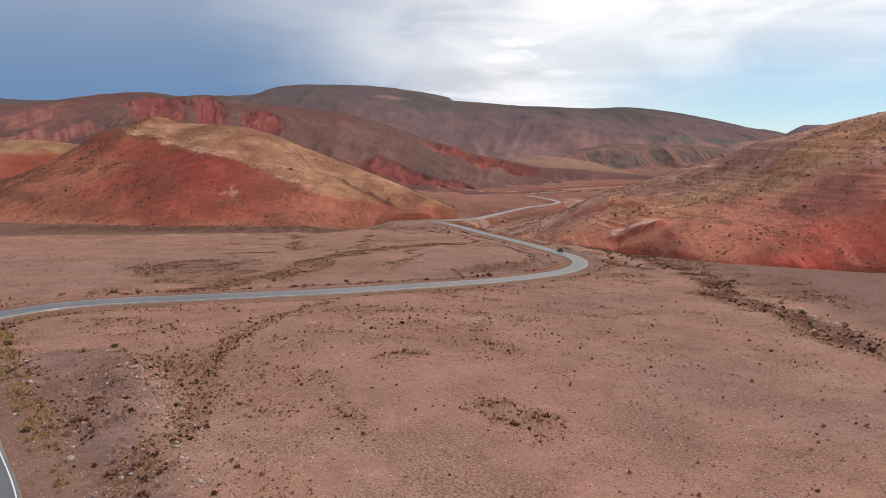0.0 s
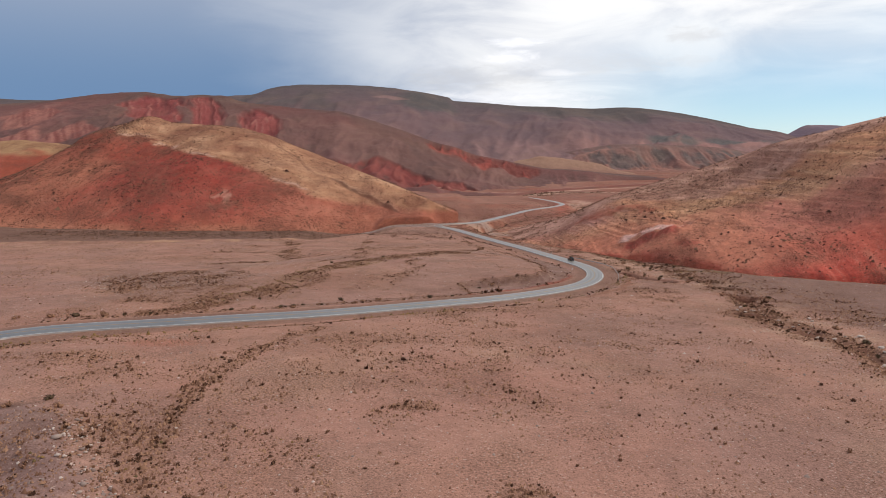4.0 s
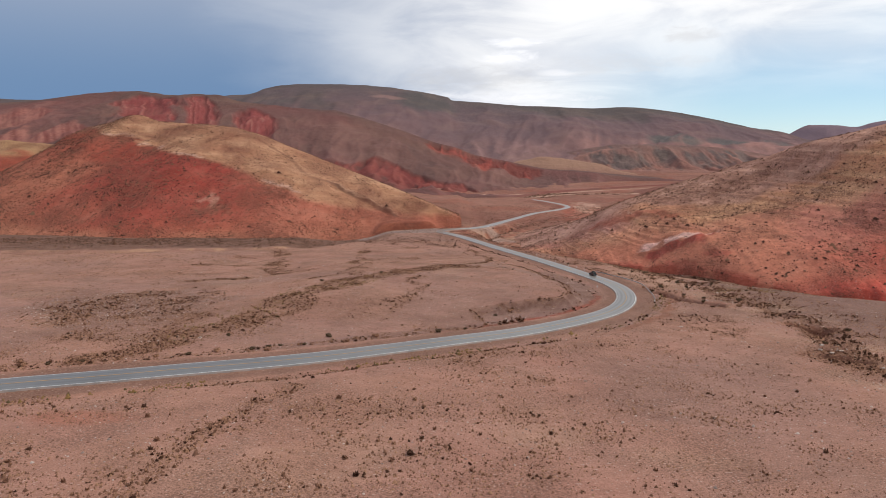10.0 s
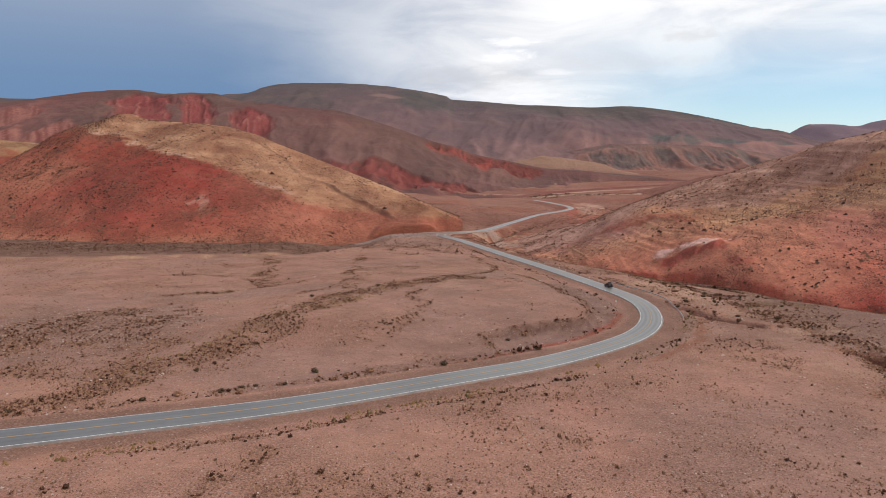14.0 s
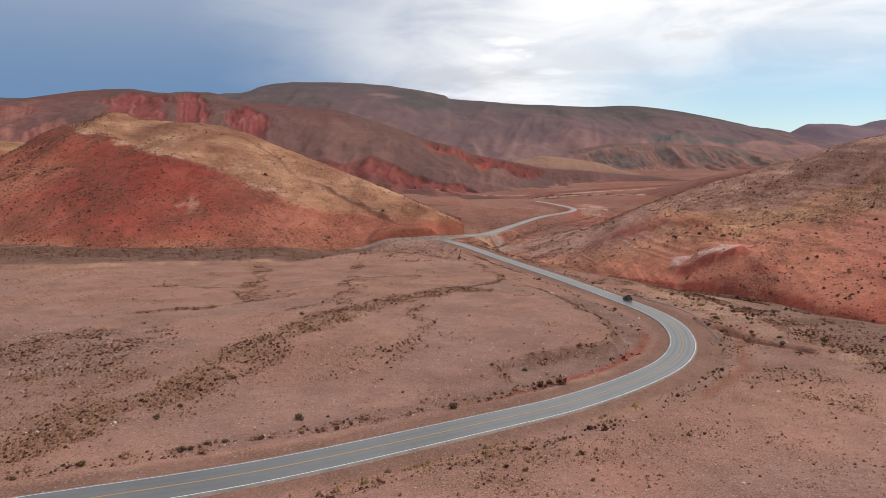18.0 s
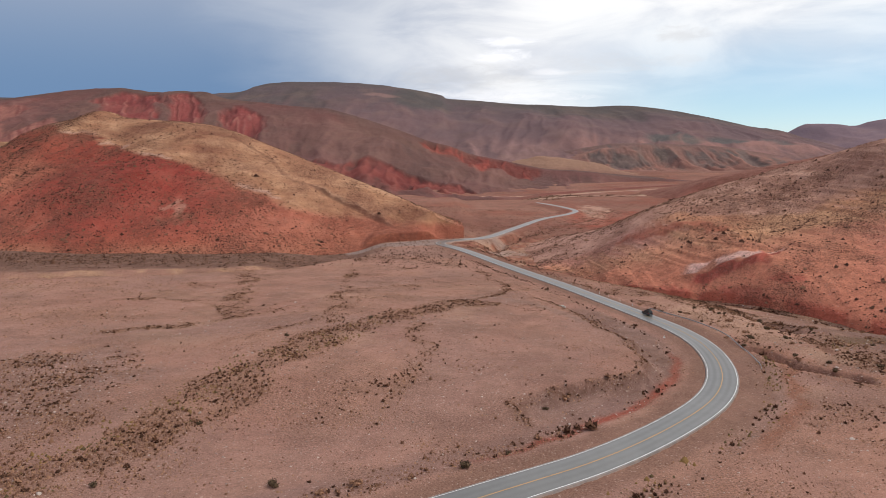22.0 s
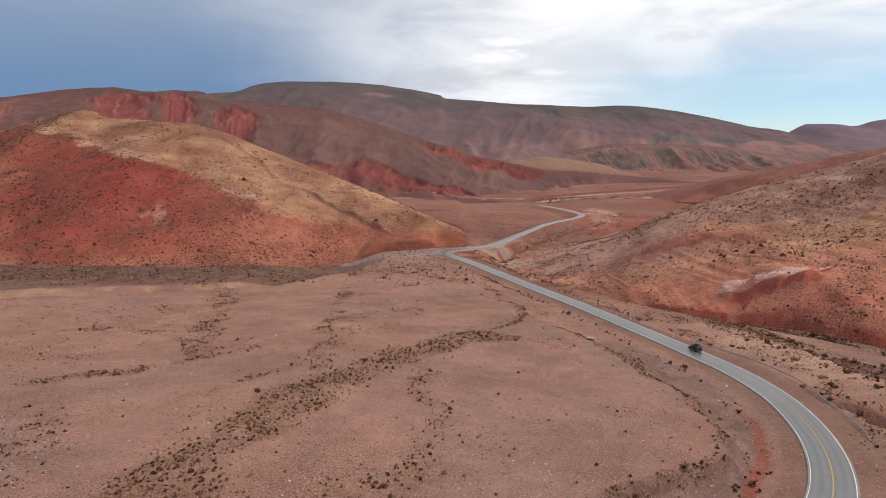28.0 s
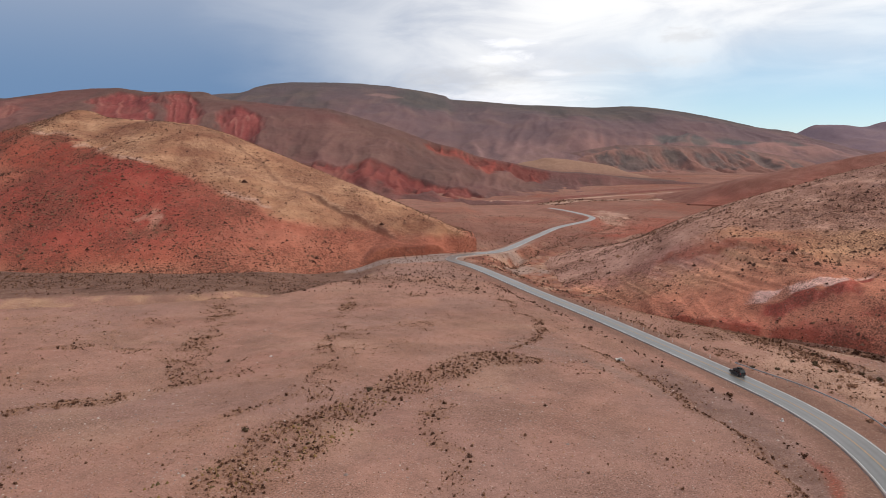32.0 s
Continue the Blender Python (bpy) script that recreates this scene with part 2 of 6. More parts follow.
# ---- the lie of the land ----
BASE_Y = (-1500, -400, -100, 0, 60, 116, 156, 221, 290, 340, 400, 470, 600, 700, 800, 971, 1300, 1700, 2500, 5200)
BASE_Z = (90, 50, 35, 28.5, 24.5, 20.6, 16.8, 10.6, 4.2, 0.2, -4.2, -9.2, -17, -22, -26.5, -33, -40, -46, -52, -60)
ROAD = ((-30, -220), (-26, -100), (-24, -40), (-24, 0), (-27, 22), (-34, 42), (-44.5, 57), (-54.5, 69), (-66, 83), (-79, 96), (-93, 108), (-103, 122),
        (-108, 138), (-106, 153), (-100, 165), (-88, 174), (-63, 185), (-33, 199), (2, 222), (17, 233), (32, 247), (45, 262), (54, 277), (60.5, 294), (64.5, 313),
        (65, 331), (62.5, 350), (55.5, 385), (44, 436), (26.5, 500), (7, 570), (-4, 598), (-9, 612), (-6, 628), (8, 644), (30, 668), (65, 761), (104, 859),
        (146, 929), (164, 968), (169, 992), (167, 1022), (160, 1058), (150, 1096), (138, 1126))
CREEKS = (((110, 20), (95, 90), (85, 137), (88, 159), (87, 180), (86, 206), (93, 222), (99, 241), (102, 272), (98, 306), (101, 330), (106, 365), (110, 400), (104, 435), (88, 466), (70, 490), (50, 520), (33, 568), (28, 620), (60, 700), (110, 800), (165, 900), (215, 1010), (290, 1150)),
          ((420, 224), (300, 274), (229, 320), (205, 335), (185, 341), (166, 349), (156, 371), (147, 388), (132, 414), (114, 440), (93, 465), (76, 486)))

SPOIL = ((-62, 110), (-54, 102), (-47, 92), (-40, 79), (-33, 66), (-27, 54))
GULLIES = (((74, 322), (79, 307), (82, 296), (84, 286), (89, 277)), ((84, 208), (90, 203)), ((96, 246), (101, 240)))
TOE_Y = (142, 232, 267, 288, 312, 332, 341, 347, 354, 374, 392, 422, 444, 468, 515, 568, 640)
TOE_X = (560, 420, 330, 290, 252, 225, 210, 185, 170, 160, 150, 133, 115, 95, 55, 34, 40)


def base_z(x, y):
    return np.interp(y, BASE_Y, BASE_Z) - 1.2 * np.tanh(x / 60)


def smooth_base(x, y):
    return (base_z(x, y - 14) + base_z(x, y) + base_z(x, y + 14)) / 3


CENTRE = smooth_line(ROAD, 2.0)
ROAD_Z = smooth_base(CENTRE[:, 0], CENTRE[:, 1])
ROAD_Z = 0.12 + np.convolve(np.pad(ROAD_Z, 12, "edge"), np.ones(25) / 25, "valid")
TANGENT = np.gradient(CENTRE, axis=0)
TANGENT /= np.linalg.norm(TANGENT, axis=1)[:, None]


def road_near(x, y):
    """Distance to the road's centre, the road's height there, and the side (1: right of travel)."""
    x, y = np.asarray(x, float), np.asarray(y, float)
    d, z, side = np.full(x.size, 1e9), np.zeros(x.size), np.ones(x.size)
    xf, yf = x.ravel(), y.ravel()
    box = np.flatnonzero((xf > -170) & (xf < 240) & (yf > -260) & (yf < 1180))
    for part_ in np.array_split(box, max(1, len(box) // 4000)):
        if len(part_) == 0:
            continue
        lo, hi = yf[part_].min() - 60, yf[part_].max() + 60
        use = np.flatnonzero((CENTRE[:, 1] > lo) & (CENTRE[:, 1] < hi))
        if len(use) == 0:
            continue
        q = (xf[part_, None] - CENTRE[None, use, 0]) ** 2 + (yf[part_, None] - CENTRE[None, use, 1]) ** 2
        k = q.argmin(1)
        d[part_], z[part_] = np.sqrt(q[np.arange(len(k)), k]), ROAD_Z[use[k]]
        t = TANGENT[use[k]]
        side[part_] = np.sign((xf[part_] - CENTRE[use[k], 0]) * t[:, 1] - (yf[part_] - CENTRE[use[k], 1]) * t[:, 0])
    return d.reshape(x.shape), z.reshape(x.shape), side.reshape(x.shape)


def lip_side(x, y):
    """How far inside the bend's cut edge a point lies (metres, negative on the road's side)."""
    lx = np.interp(y, (248, 256, 262, 266, 272, 285, 305, 326, 350, 380, 420), (3, 4, 12, 22, 33, 38, 40, 37, 33, 28, 20))
    return lx - x


def creek_near(x, y):
    return np.minimum(near(x, y, CREEKS[0])[0], near(x, y, CREEKS[1])[0])


def ground_z(x, y, fine=True):
    x, y = np.asarray(x, float), np.asarray(y, float)
    z = smooth_base(x, y)
    # gentle shelf inside the bend, a few metres above the road
    shelf = sstep(lip_side(x, y) + 2.5 * fbm(x / 8, y / 8, 3, 17), -5, 0.5) * sstep(y, 244, 268) * (1 - sstep(y, 350, 430)) * sstep(x, -95, -45)
    z = z + 3.4 * shelf
    # the ground falls to the creek below the eastern hill
    tx = np.interp(y, TOE_Y, TOE_X)
    rx = np.interp(y, (150, 300, 340, 436, 500, 570, 640), (60, 75, 74, 52, 34, 14, 10))
    wide = np.clip(0.85 * (tx - rx), 12, 150)
    z = z - (9.0 + 2.5 * sstep(x, 130, 175)) * sstep(x, tx - wide, tx - 0.15 * wide) * (1 - 0.6 * sstep(y, 560, 760))
    # the wash along the foot of the western hill
    edge = np.interp(x, (-400, -260, -200, -140, -89, -50, 0), (424, 438, 445, 455, 476, 536, 638)) + 10 * fbm(x / 30, y / 30, 3, 5)
    wash = -5.5 * sstep(y, edge, edge + 7) + 4.8 * sstep(y, edge + 18, edge + 25 + 4 * fbm(x / 12, y / 12, 3, 6)) * (1 - sstep(x, -120, -85))
    z = z + wash * (1 - sstep(x, -75, -45)) * (1 - sstep(y, 680, 800))
    if fine:
        d = creek_near(x, y)
        wob = 1 + 0.6 * fbm(x / 14, y / 14, 3, 11)
        cleft = 0.15 + 0.95 * sstep(fbm(x / 17 + 4, y / 17, 3, 12), -0.25, 0.3)
        z = z - (1.9 * wob * cleft * (1 - sstep(d + 1.6 * fbm(x / 5, y / 5, 3, 13), 1.0, 5.5 * wob))) * sstep(y, 60, 150)
        for line in GULLIES:
            g, _ = near(x + 1.5 * fbm(x / 4, y / 4, 2, 14) + 5 * fbm(x / 16, y / 16, 2, 20), y + 1.5 * fbm(x / 4, y / 4, 2, 15), line)
            z = z - 2.7 * (1 - sstep(g, 1.0, 2.7)) * (0.6 + 0.8 * sstep(fbm(x / 9, y / 9, 2, 18), -0.3, 0.3))
        # bank of violet gravel beside the hairpin
        d, _ = near(x + 3 * fbm(x / 9, y / 9, 3, 19), y, SPOIL)
        z = z + (1.5 + 1.4 * fbm(x / 6, y / 6, 3, 16)) * np.exp(-((d / 5.0) ** 2))
        z = z + (1.6 * fbm(x / 16, y / 16, 4, 8) - 2.4 * sstep(ridged(x / 22, y / 22, 4, 9), 0.72, 0.9)) * (1 - sstep(d, 14, 50)) * sstep(y, 400, 470) * (1 - sstep(y, 900, 1000))
        z = z + 0.9 * fbm(x / 60, y / 60, 3, 1) + 0.28 * fbm(x / 11, y / 11, 3, 2) + 0.10 * fbm(x / 2.6, y / 2.6, 2, 3)
        rd, rz, hand = road_near(x, y)
        z = z + (rz - 0.35 - z) * (1 - sstep(rd, 6.5, 17 + 3 * fbm(x / 20, y / 20, 2, 4)))
        z = z - 0.3 * (1 - sstep(np.abs(rd - 10.5), 0, 2.5))
    return z


# ---- where the shrubs grow ----
BANDS = (  # line, half width, strength
    (((-80, 198), (-72, 214), (-68, 221), (-60, 237), (-55, 254), (-48, 280), (-38, 308), (-24, 334), (-7, 358), (4, 360)), 7.0, 0.95),
    (((-23, 346), (-16, 317), (-15, 291), (-17, 270), (-22, 245)), 3.0, 0.62),
    (((-34, 180), (-37, 170), (-41, 146), (-43, 124), (-39, 107), (-37, 91), (-35, 77), (-30, 60)), 2.6, 1.0),
    (((-41, 130), (-33, 114), (-23, 103), (-11, 83), (-6, 70)), 1.6, 0.45),
    (((-133, 378), (-114, 382), (-93, 371), (-77, 350)), 4.0, 0.6),
    (((-104, 322), (-90, 330), (-80, 338), (-68, 346)), 4.0, 0.75),
    (((-75, 345), (-94, 400), (-98, 425), (-110, 470)), 6.5, 0.6),
    (((-60, 316), (-49, 324), (-44, 345)), 3.5, 0.6),
    (((-40, 330), (-48, 380), (-50, 416), (-54, 470)), 4.5, 0.55),
    (((7, 372), (19, 420), (15, 447), (9, 494)), 2.2, 0.85),
    (((28, 380), (33, 350), (37, 326), (40, 305), (38, 285), (33, 272), (22, 266), (12, 262), (4, 256), (5, 248)), 1.5, 0.95),
    (((-88, 124), (-66, 97), (-51, 78), (-41, 62)), 4.5, 0.42),
    (((-30, 480), (0, 500), (-40, 540)), 5.0, 0.5),
    (((62, 400), (52, 436), (36, 500), (18, 560), (6, 590)), 3.0, 0.9),
    (((48, 480), (40, 520), (28, 570)), 8.0, 0.7),
    (((78, 300), (84, 330), (80, 358), (66, 384)), 5.0, 0.5),
)
FIELDS = (  # centre, radii, strength
    ((-106, 266), (36, 38), 0.78), ((-80, 244), (12, 20), 0.55), ((11, 84), (8, 11), 0.75), ((1, 157), (6, 9), 0.45), ((-28, 88), (14, 30), 0.40), ((-86, 222), (24, 18), 0.50), ((-62, 300), (10, 14), 0.32), ((-24, 386), (30, 24), 0.30), ((-120, 400), (34, 26), 0.32), ((-118, 330), (26, 22), 0.30), ((-70, 140), (24, 14), 0.42), ((-30, 262), (14, 24), 0.30), ((70, 246), (14, 26), 0.42), ((-50, 92), (20, 28), 0.60), ((-8, 140), (10, 12), 0.42), ((-9, 115), (7, 7), 0.6),
    ((110, 250), (26, 90), 0.5), ((95, 395), (20, 40), 0.75), ((-70, 165), (26, 9), 0.35), ((-170, 528), (200, 34), 0.85), ((92, 348), (16, 34), 0.42), ((70, 425), (14, 40), 0.6), ((30, 120), (40, 40), 0.22),
)


def cover(x, y):
    """Density of shrubs, 0 to 1."""
    wx, wy = x + 5 * fbm(x / 16, y / 16, 3, 21), y + 5 * fbm(x / 16, y / 16, 3, 22)
    v = 0.13 + 0.26 * sstep(fbm(x / 32, y / 32, 5, 23), -0.1, 0.45)
    for line, half, power in BANDS:
        d, _ = near(wx, wy, line)
        v = np.maximum(v, power * (1 - sstep(d, 0.35 * half, 1.5 * half)))
    for (cx, cy), (rx, ry), power in FIELDS:
        r = np.hypot((wx - cx) / rx, (wy - cy) / ry)
        v = np.maximum(v, power * (1 - sstep(r, 0.55, 1.15)))
    d = creek_near(wx, wy)
    v = np.maximum(v, 0.75 * (1 - sstep(d, 4, 11)))
    v = v * (0.62 + 0.7 * sstep(fbm(x / 7, y / 7, 3, 24), -0.4, 0.5))
    return np.clip(v, 0, 1)


def ramp(t, stops):
    """Colours by value, between (value, colour) stops."""
    t = np.asarray(t, float)
    return np.stack([np.interp(t, [s[0] for s in stops], [s[1][k] for s in stops]) for k in range(3)], -1)


def blend(a, b, w):
    return a + (np.asarray(b) - a) * np.asarray(w)[..., None]


EARTH = (0.88, 0.745, 0.70)  # overall reflectance of these soils


def sheet(name, X, Y, Z, colours, material, parent=None):
    """A grid mesh with a colour at each vertex: the land's own, plus painted shade and haze."""
    ny, nx = X.shape
    me = bpy.data.meshes.new(name)
    co = np.stack([X, Y, Z], -1).reshape(-1, 3)
    i = np.arange(nx * ny).reshape(ny, nx)
    quads = np.stack([i[:-1, :-1], i[:-1, 1:], i[1:, 1:], i[1:, :-1]], -1).reshape(-1)
    n = len(quads) // 4
    me.vertices.add(len(co))
    me.vertices.foreach_set("co", co.ravel().astype(np.float32))
    me.loops.add(len(quads))
    me.loops.foreach_set("vertex_index", quads.astype(np.int32))
    me.polygons.add(n)
    me.polygons.foreach_set("loop_start", np.arange(0, 4 * n, 4, dtype=np.int32))
    me.polygons.foreach_set("use_smooth", np.ones(n, dtype=bool))
    me.update(calc_edges=True)
    at = me.attributes.new("mineral_and_shade", "FLOAT_COLOR", "POINT")
    colours = colours * np.array(EARTH)
    rgba = np.concatenate([np.clip(colours, 0.01, 0.9).reshape(-1, 3), np.ones((len(co), 1))], 1)
    at.data.foreach_set("color", rgba.ravel().astype(np.float32))
    me.materials.append(material)
    ob = new(name, me)
    ob.parent = parent
    return ob


def graded(lo, a, b, hi, step, growth):
    """Coordinates at even steps from a to b, growing coarser out to lo and hi."""
    mid = list(np.arange(a, b + step / 2, step))
    s, left = step, []
    v = a
    while v > lo:
        s *= growth
        v -= s
        left.append(v)
    s, right = step, []
    v = b
    while v < hi:
        s *= growth
        v += s
        right.append(v)
    return np.array(left[::-1] + mid + right)


PINK, ROSE, GREY = (0.448, 0.282, 0.228), (0.412, 0.246, 0.198), (0.315, 0.222, 0.200)
LITTER, SAND, RUST = (0.255, 0.155, 0.105), (0.50, 0.36, 0.27), (0.32, 0.105, 0.068)


def rd_east(X, Y):
    """Distance to the stretch of road beside the creek."""
    return near(X, Y, ((64.5, 313), (65, 331), (62.5, 350), (55.5, 385), (44, 436)))[0]


def build_ground():
    X, Y = np.meshgrid(np.concatenate([graded(-5200, -560, -550, -549, 12.0, 1.12)[:-2], graded(-540, -125, 175, 176, 1.12, 1.026)[:-1], graded(176, 176, 177, 640, 1.2, 1.03)[:-1], graded(640, 640, 660, 5200, 15.0, 1.12)]), np.concatenate([graded(-1500, 52, 430, 431, 1.1, 1.035)[:-1], np.arange(432, 1078, 3.5), np.arange(1080, 1830, 7.0), graded(1830, 1830, 1840, 5200, 9.0, 1.10)]))
    Z = ground_z(X, Y)
    k = fbm(X / 22, Y / 22, 4, 31)
    col = ramp(k, ((-0.6, ROSE), (0.0, PINK), (0.6, (0.43, 0.265, 0.205))))
    col = blend(col, GREY, 0.50 * sstep(fbm(X / 46, Y / 46, 5, 32), 0.0, 0.45))
    col = blend(col, (0.335, 0.225, 0.185), 0.35 * sstep(fbm(X / 9, Y / 9, 4, 131), 0.1, 0.5))
    col = blend(col, SAND, 0.35 * sstep(fbm(X / 30 + 9, Y / 18, 4, 33), 0.2, 0.6))
    v = cover(X, Y)
    col = blend(col, LITTER, 0.42 * sstep(v, 0.30, 0.9))
    r = np.hypot((X + 106) / 36, (Y - 266) / 40)
    col = blend(col, ramp(fbm(X / 5, Y / 5, 4, 135), ((-0.5, (0.235, 0.160, 0.140)), (0.5, (0.36, 0.255, 0.23)))), 0.7 * (1 - sstep(r + 0.5 * fbm(X / 16, Y / 16, 3, 136), 0.6, 1.05)))
    # creek bed and flood gravel
    d = creek_near(X, Y)
    w = fbm(X / 9, Y / 9, 3, 34)
    col = blend(col, (0.235, 0.168, 0.155), 0.8 * sstep(X + 8 * w, 94, 112) * (1 - sstep(Y, 360, 420)))
    tx = np.interp(Y, TOE_Y, TOE_X)
    col = blend(col, (0.54, 0.38, 0.30), 0.6 * (1 - sstep(np.abs(X - tx + 4), 1.5, 4)) * sstep(X, 155, 170) * sstep(w, -0.3, 0.2))
    col = blend(col, (0.16, 0.115, 0.075), 0.7 * sstep(X, tx - 34 + 12 * w, tx - 16) * sstep(X, 125, 145) * sstep(fbm(X / 20, Y / 9, 4, 39), -0.3, 0.15))
    col = blend(col, SAND, 0.85 * (1 - sstep(d, 4, 20)) * sstep(w, -0.2, 0.35) * (1 - 0.8 * sstep(Y, 400, 450)))
    col = blend(col, ramp(w, ((-0.45, (0.21, 0.085, 0.062)), (0.0, (0.36, 0.15, 0.10)), (0.25, (0.40, 0.19, 0.125)), (0.5, (0.54, 0.38, 0.28)))), 0.9 * (1 - sstep(d, 18, 45)) * sstep(Y, 410, 470) * (1 - sstep(Y, 900, 1000)))
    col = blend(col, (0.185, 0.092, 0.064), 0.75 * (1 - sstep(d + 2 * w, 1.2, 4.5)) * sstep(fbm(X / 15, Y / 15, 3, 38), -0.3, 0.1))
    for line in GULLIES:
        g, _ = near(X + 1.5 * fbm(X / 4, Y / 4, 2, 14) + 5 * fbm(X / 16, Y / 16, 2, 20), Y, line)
        # shade on the gully floors put into the colour, brown banks beside
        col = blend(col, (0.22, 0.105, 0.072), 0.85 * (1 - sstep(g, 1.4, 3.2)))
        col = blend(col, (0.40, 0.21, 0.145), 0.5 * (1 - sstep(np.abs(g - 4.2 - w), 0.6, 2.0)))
    # rusty soil by the hairpin, dark rubble on its inner verge, bare tan flat
    for (cx, cy), (rx, ry), tint in (((-61, 158), (9, 3.5), (0.42, 0.205, 0.15)), ((-66, 114), (6, 2.5), (0.13, 0.082, 0.062)), ((-72, 146), (10, 7), (0.44, 0.275, 0.205)), ((-46, 140), (8, 22), (0.42, 0.265, 0.205))):
        r = np.hypot((X - cx) / rx, (Y - cy) / ry)
        col = blend(col, tint, 0.75 * (1 - sstep(r + 0.5 * w, 0.5, 1.15)))
    # pale flat between the road and the creek
    r = np.hypot((X - 88) / 15, (Y - 360) / 38)
    col = blend(col, (0.58, 0.41, 0.315), 0.85 * (1 - sstep(r + 0.6 * w, 0.5, 1.15)) * sstep(rd_east(X, Y), 9, 12))
    r = np.hypot((X - 117) / 15, (Y - 322) / 7)
    col = blend(col, (0.15, 0.112, 0.066), 0.7 * (1 - sstep(r + 0.7 * w, 0.4, 1.0)))
    # dark terrace and pale cut banks along the western wash
    edge = np.interp(X, (-400, -260, -200, -140, -89, -50, 0), (424, 438, 445, 455, 476, 536, 638)) + 10 * fbm(X / 30, Y / 30, 3, 5)
    west = 1 - sstep(X, -80, -30)
    col = blend(col, (0.60, 0.42, 0.28), 0.9 * west * sstep(Y, edge + 12, edge + 17) * (1 - sstep(Y, edge + 24, edge + 29)) * sstep(fbm(X / 10, Y / 2.2, 4, 26) + 0.5 * fbm(X / 40, Y / 40, 3, 126), -0.1, 0.2))
    # dark red shadows at the banks' foot, painted as colour
    col = blend(col, (0.27, 0.125, 0.088), 0.8 * west * sstep(Y, edge + 5, edge + 9) * (1 - sstep(Y, edge + 12, edge + 17)) * sstep(fbm(X / 10, Y / 3, 4, 128), -0.2, 0.15))
    col = blend(col, ramp(fbm(X / 7, Y / 4, 4, 127), ((-0.4, (0.13, 0.082, 0.066)), (0.4, (0.225, 0.145, 0.115)))), 0.9 * west * sstep(Y, edge + 24, edge + 31) * (1 - sstep(Y, 640, 760)))
    # scraped slope inside the bend, with a rusty streak at its foot
    side = lip_side(X, Y)
    rd, _, hand = road_near(X, Y)
    cut = sstep(-side, -2, 2) * (1 - sstep(-side, 18, 30)) * sstep(Y, 240, 262) * (1 - sstep(Y, 350, 385)) * sstep(rd, 9, 12)
    col = blend(col, ramp(fbm(X / 3, Y / 3, 4, 132) + 0.6 * w, ((-0.5, (0.205, 0.142, 0.128)), (0.0, (0.275, 0.196, 0.178)), (0.5, (0.335, 0.240, 0.215)))), 0.92 * cut)
    # shadow line along the cut lip, put into the colour
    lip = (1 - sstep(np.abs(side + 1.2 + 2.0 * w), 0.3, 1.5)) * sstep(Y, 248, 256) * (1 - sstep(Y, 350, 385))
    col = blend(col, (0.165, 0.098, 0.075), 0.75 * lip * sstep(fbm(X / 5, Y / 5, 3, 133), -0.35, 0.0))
    col = blend(col, (0.30, 0.205, 0.185), 0.75 * (hand < 0) * sstep(rd, 9, 11) * (1 - sstep(rd + 5 * w, 14, 20)) * sstep(X, -62, -40) * (1 - sstep(X, 25, 40)) * sstep(Y, 185, 200) * (1 - sstep(Y, 262, 275)))
    bend = sstep(X, -18, -4) * sstep(Y, 226, 236) * (1 - sstep(Y, 296, 312)) * (hand < 0)
    col = blend(col, (0.36, 0.105, 0.075), 0.9 * bend * (1 - sstep(np.abs(rd - 10.8 - 1.6 * w), 0.5, 1.5)))
    # rusty, weedy line beyond the outer shoulder
    outer = (hand > 0) * sstep(X, 20, 40) * sstep(Y, 230, 245) * (1 - sstep(Y, 296, 310))
    col = blend(col, (0.33, 0.155, 0.10), 0.75 * outer * (1 - sstep(np.abs(rd - 15.5 - 3 * w), 0.6, 2.2)))
    col = blend(col, (0.355, 0.245, 0.21), 0.8 * outer * (1 - sstep(rd, 12.0, 14.0)) * sstep(rd, 6.0, 7.0))
    # violet gravel spoil beside the hairpin
    d, _ = near(X + 3 * fbm(X / 9, Y / 9, 3, 19), Y, ((-66, 106), (-58, 97), (-50, 88), (-43, 75), (-37, 62), (-32, 52)))
    col = blend(col, ramp(fbm(X / 4, Y / 4, 4, 134), ((-0.5, (0.215, 0.152, 0.146)), (0.0, (0.275, 0.198, 0.188)), (0.5, (0.345, 0.25, 0.228)))), 0.85 * (1 - sstep(d + 5 * w, 7.0, 12)))
    d, _ = near(X + 2 * w, Y, ((-50, 104), (-41, 92), (-33, 78), (-23, 63)))
    col = blend(col, (0.46, 0.31, 0.25), 0.5 * (1 - sstep(d, 1.0, 3.5)))
    # abandoned grey track inside the bend, and faint wheel marks over the near plain
    d, _ = near(X + 2 * w, Y, ((4, 384), (18, 368), (28, 348), (34, 330)))
    col = blend(col, (0.32, 0.235, 0.205), 0.7 * (1 - sstep(d, 1.5, 3.2)))
    for line in (((-38, 172), (-44, 146), (-40, 128), (-28, 110), (-16, 90), (-8, 70), (-4, 55)), ((-36, 168), (-41, 146), (-37, 130), (-25, 112), (-13, 92), (-5, 72), (-1, 55)), ((-42, 127), (-33, 100), (-24, 70), (-20, 50))):
        d, _ = near(X + 1.5 * w, Y, line)
        col = blend(col, (0.47, 0.31, 0.25), 0.45 * (1 - sstep(d, 0.3, 1.0)))
    # shoulders
    broad = 3.5 * (hand > 0) * sstep(Y, 235, 260) * (1 - sstep(Y, 330, 380)) * (X > 0)
    broad = broad + 3.2 * (1 - sstep(Y, 150, 175)) * (hand > 0)
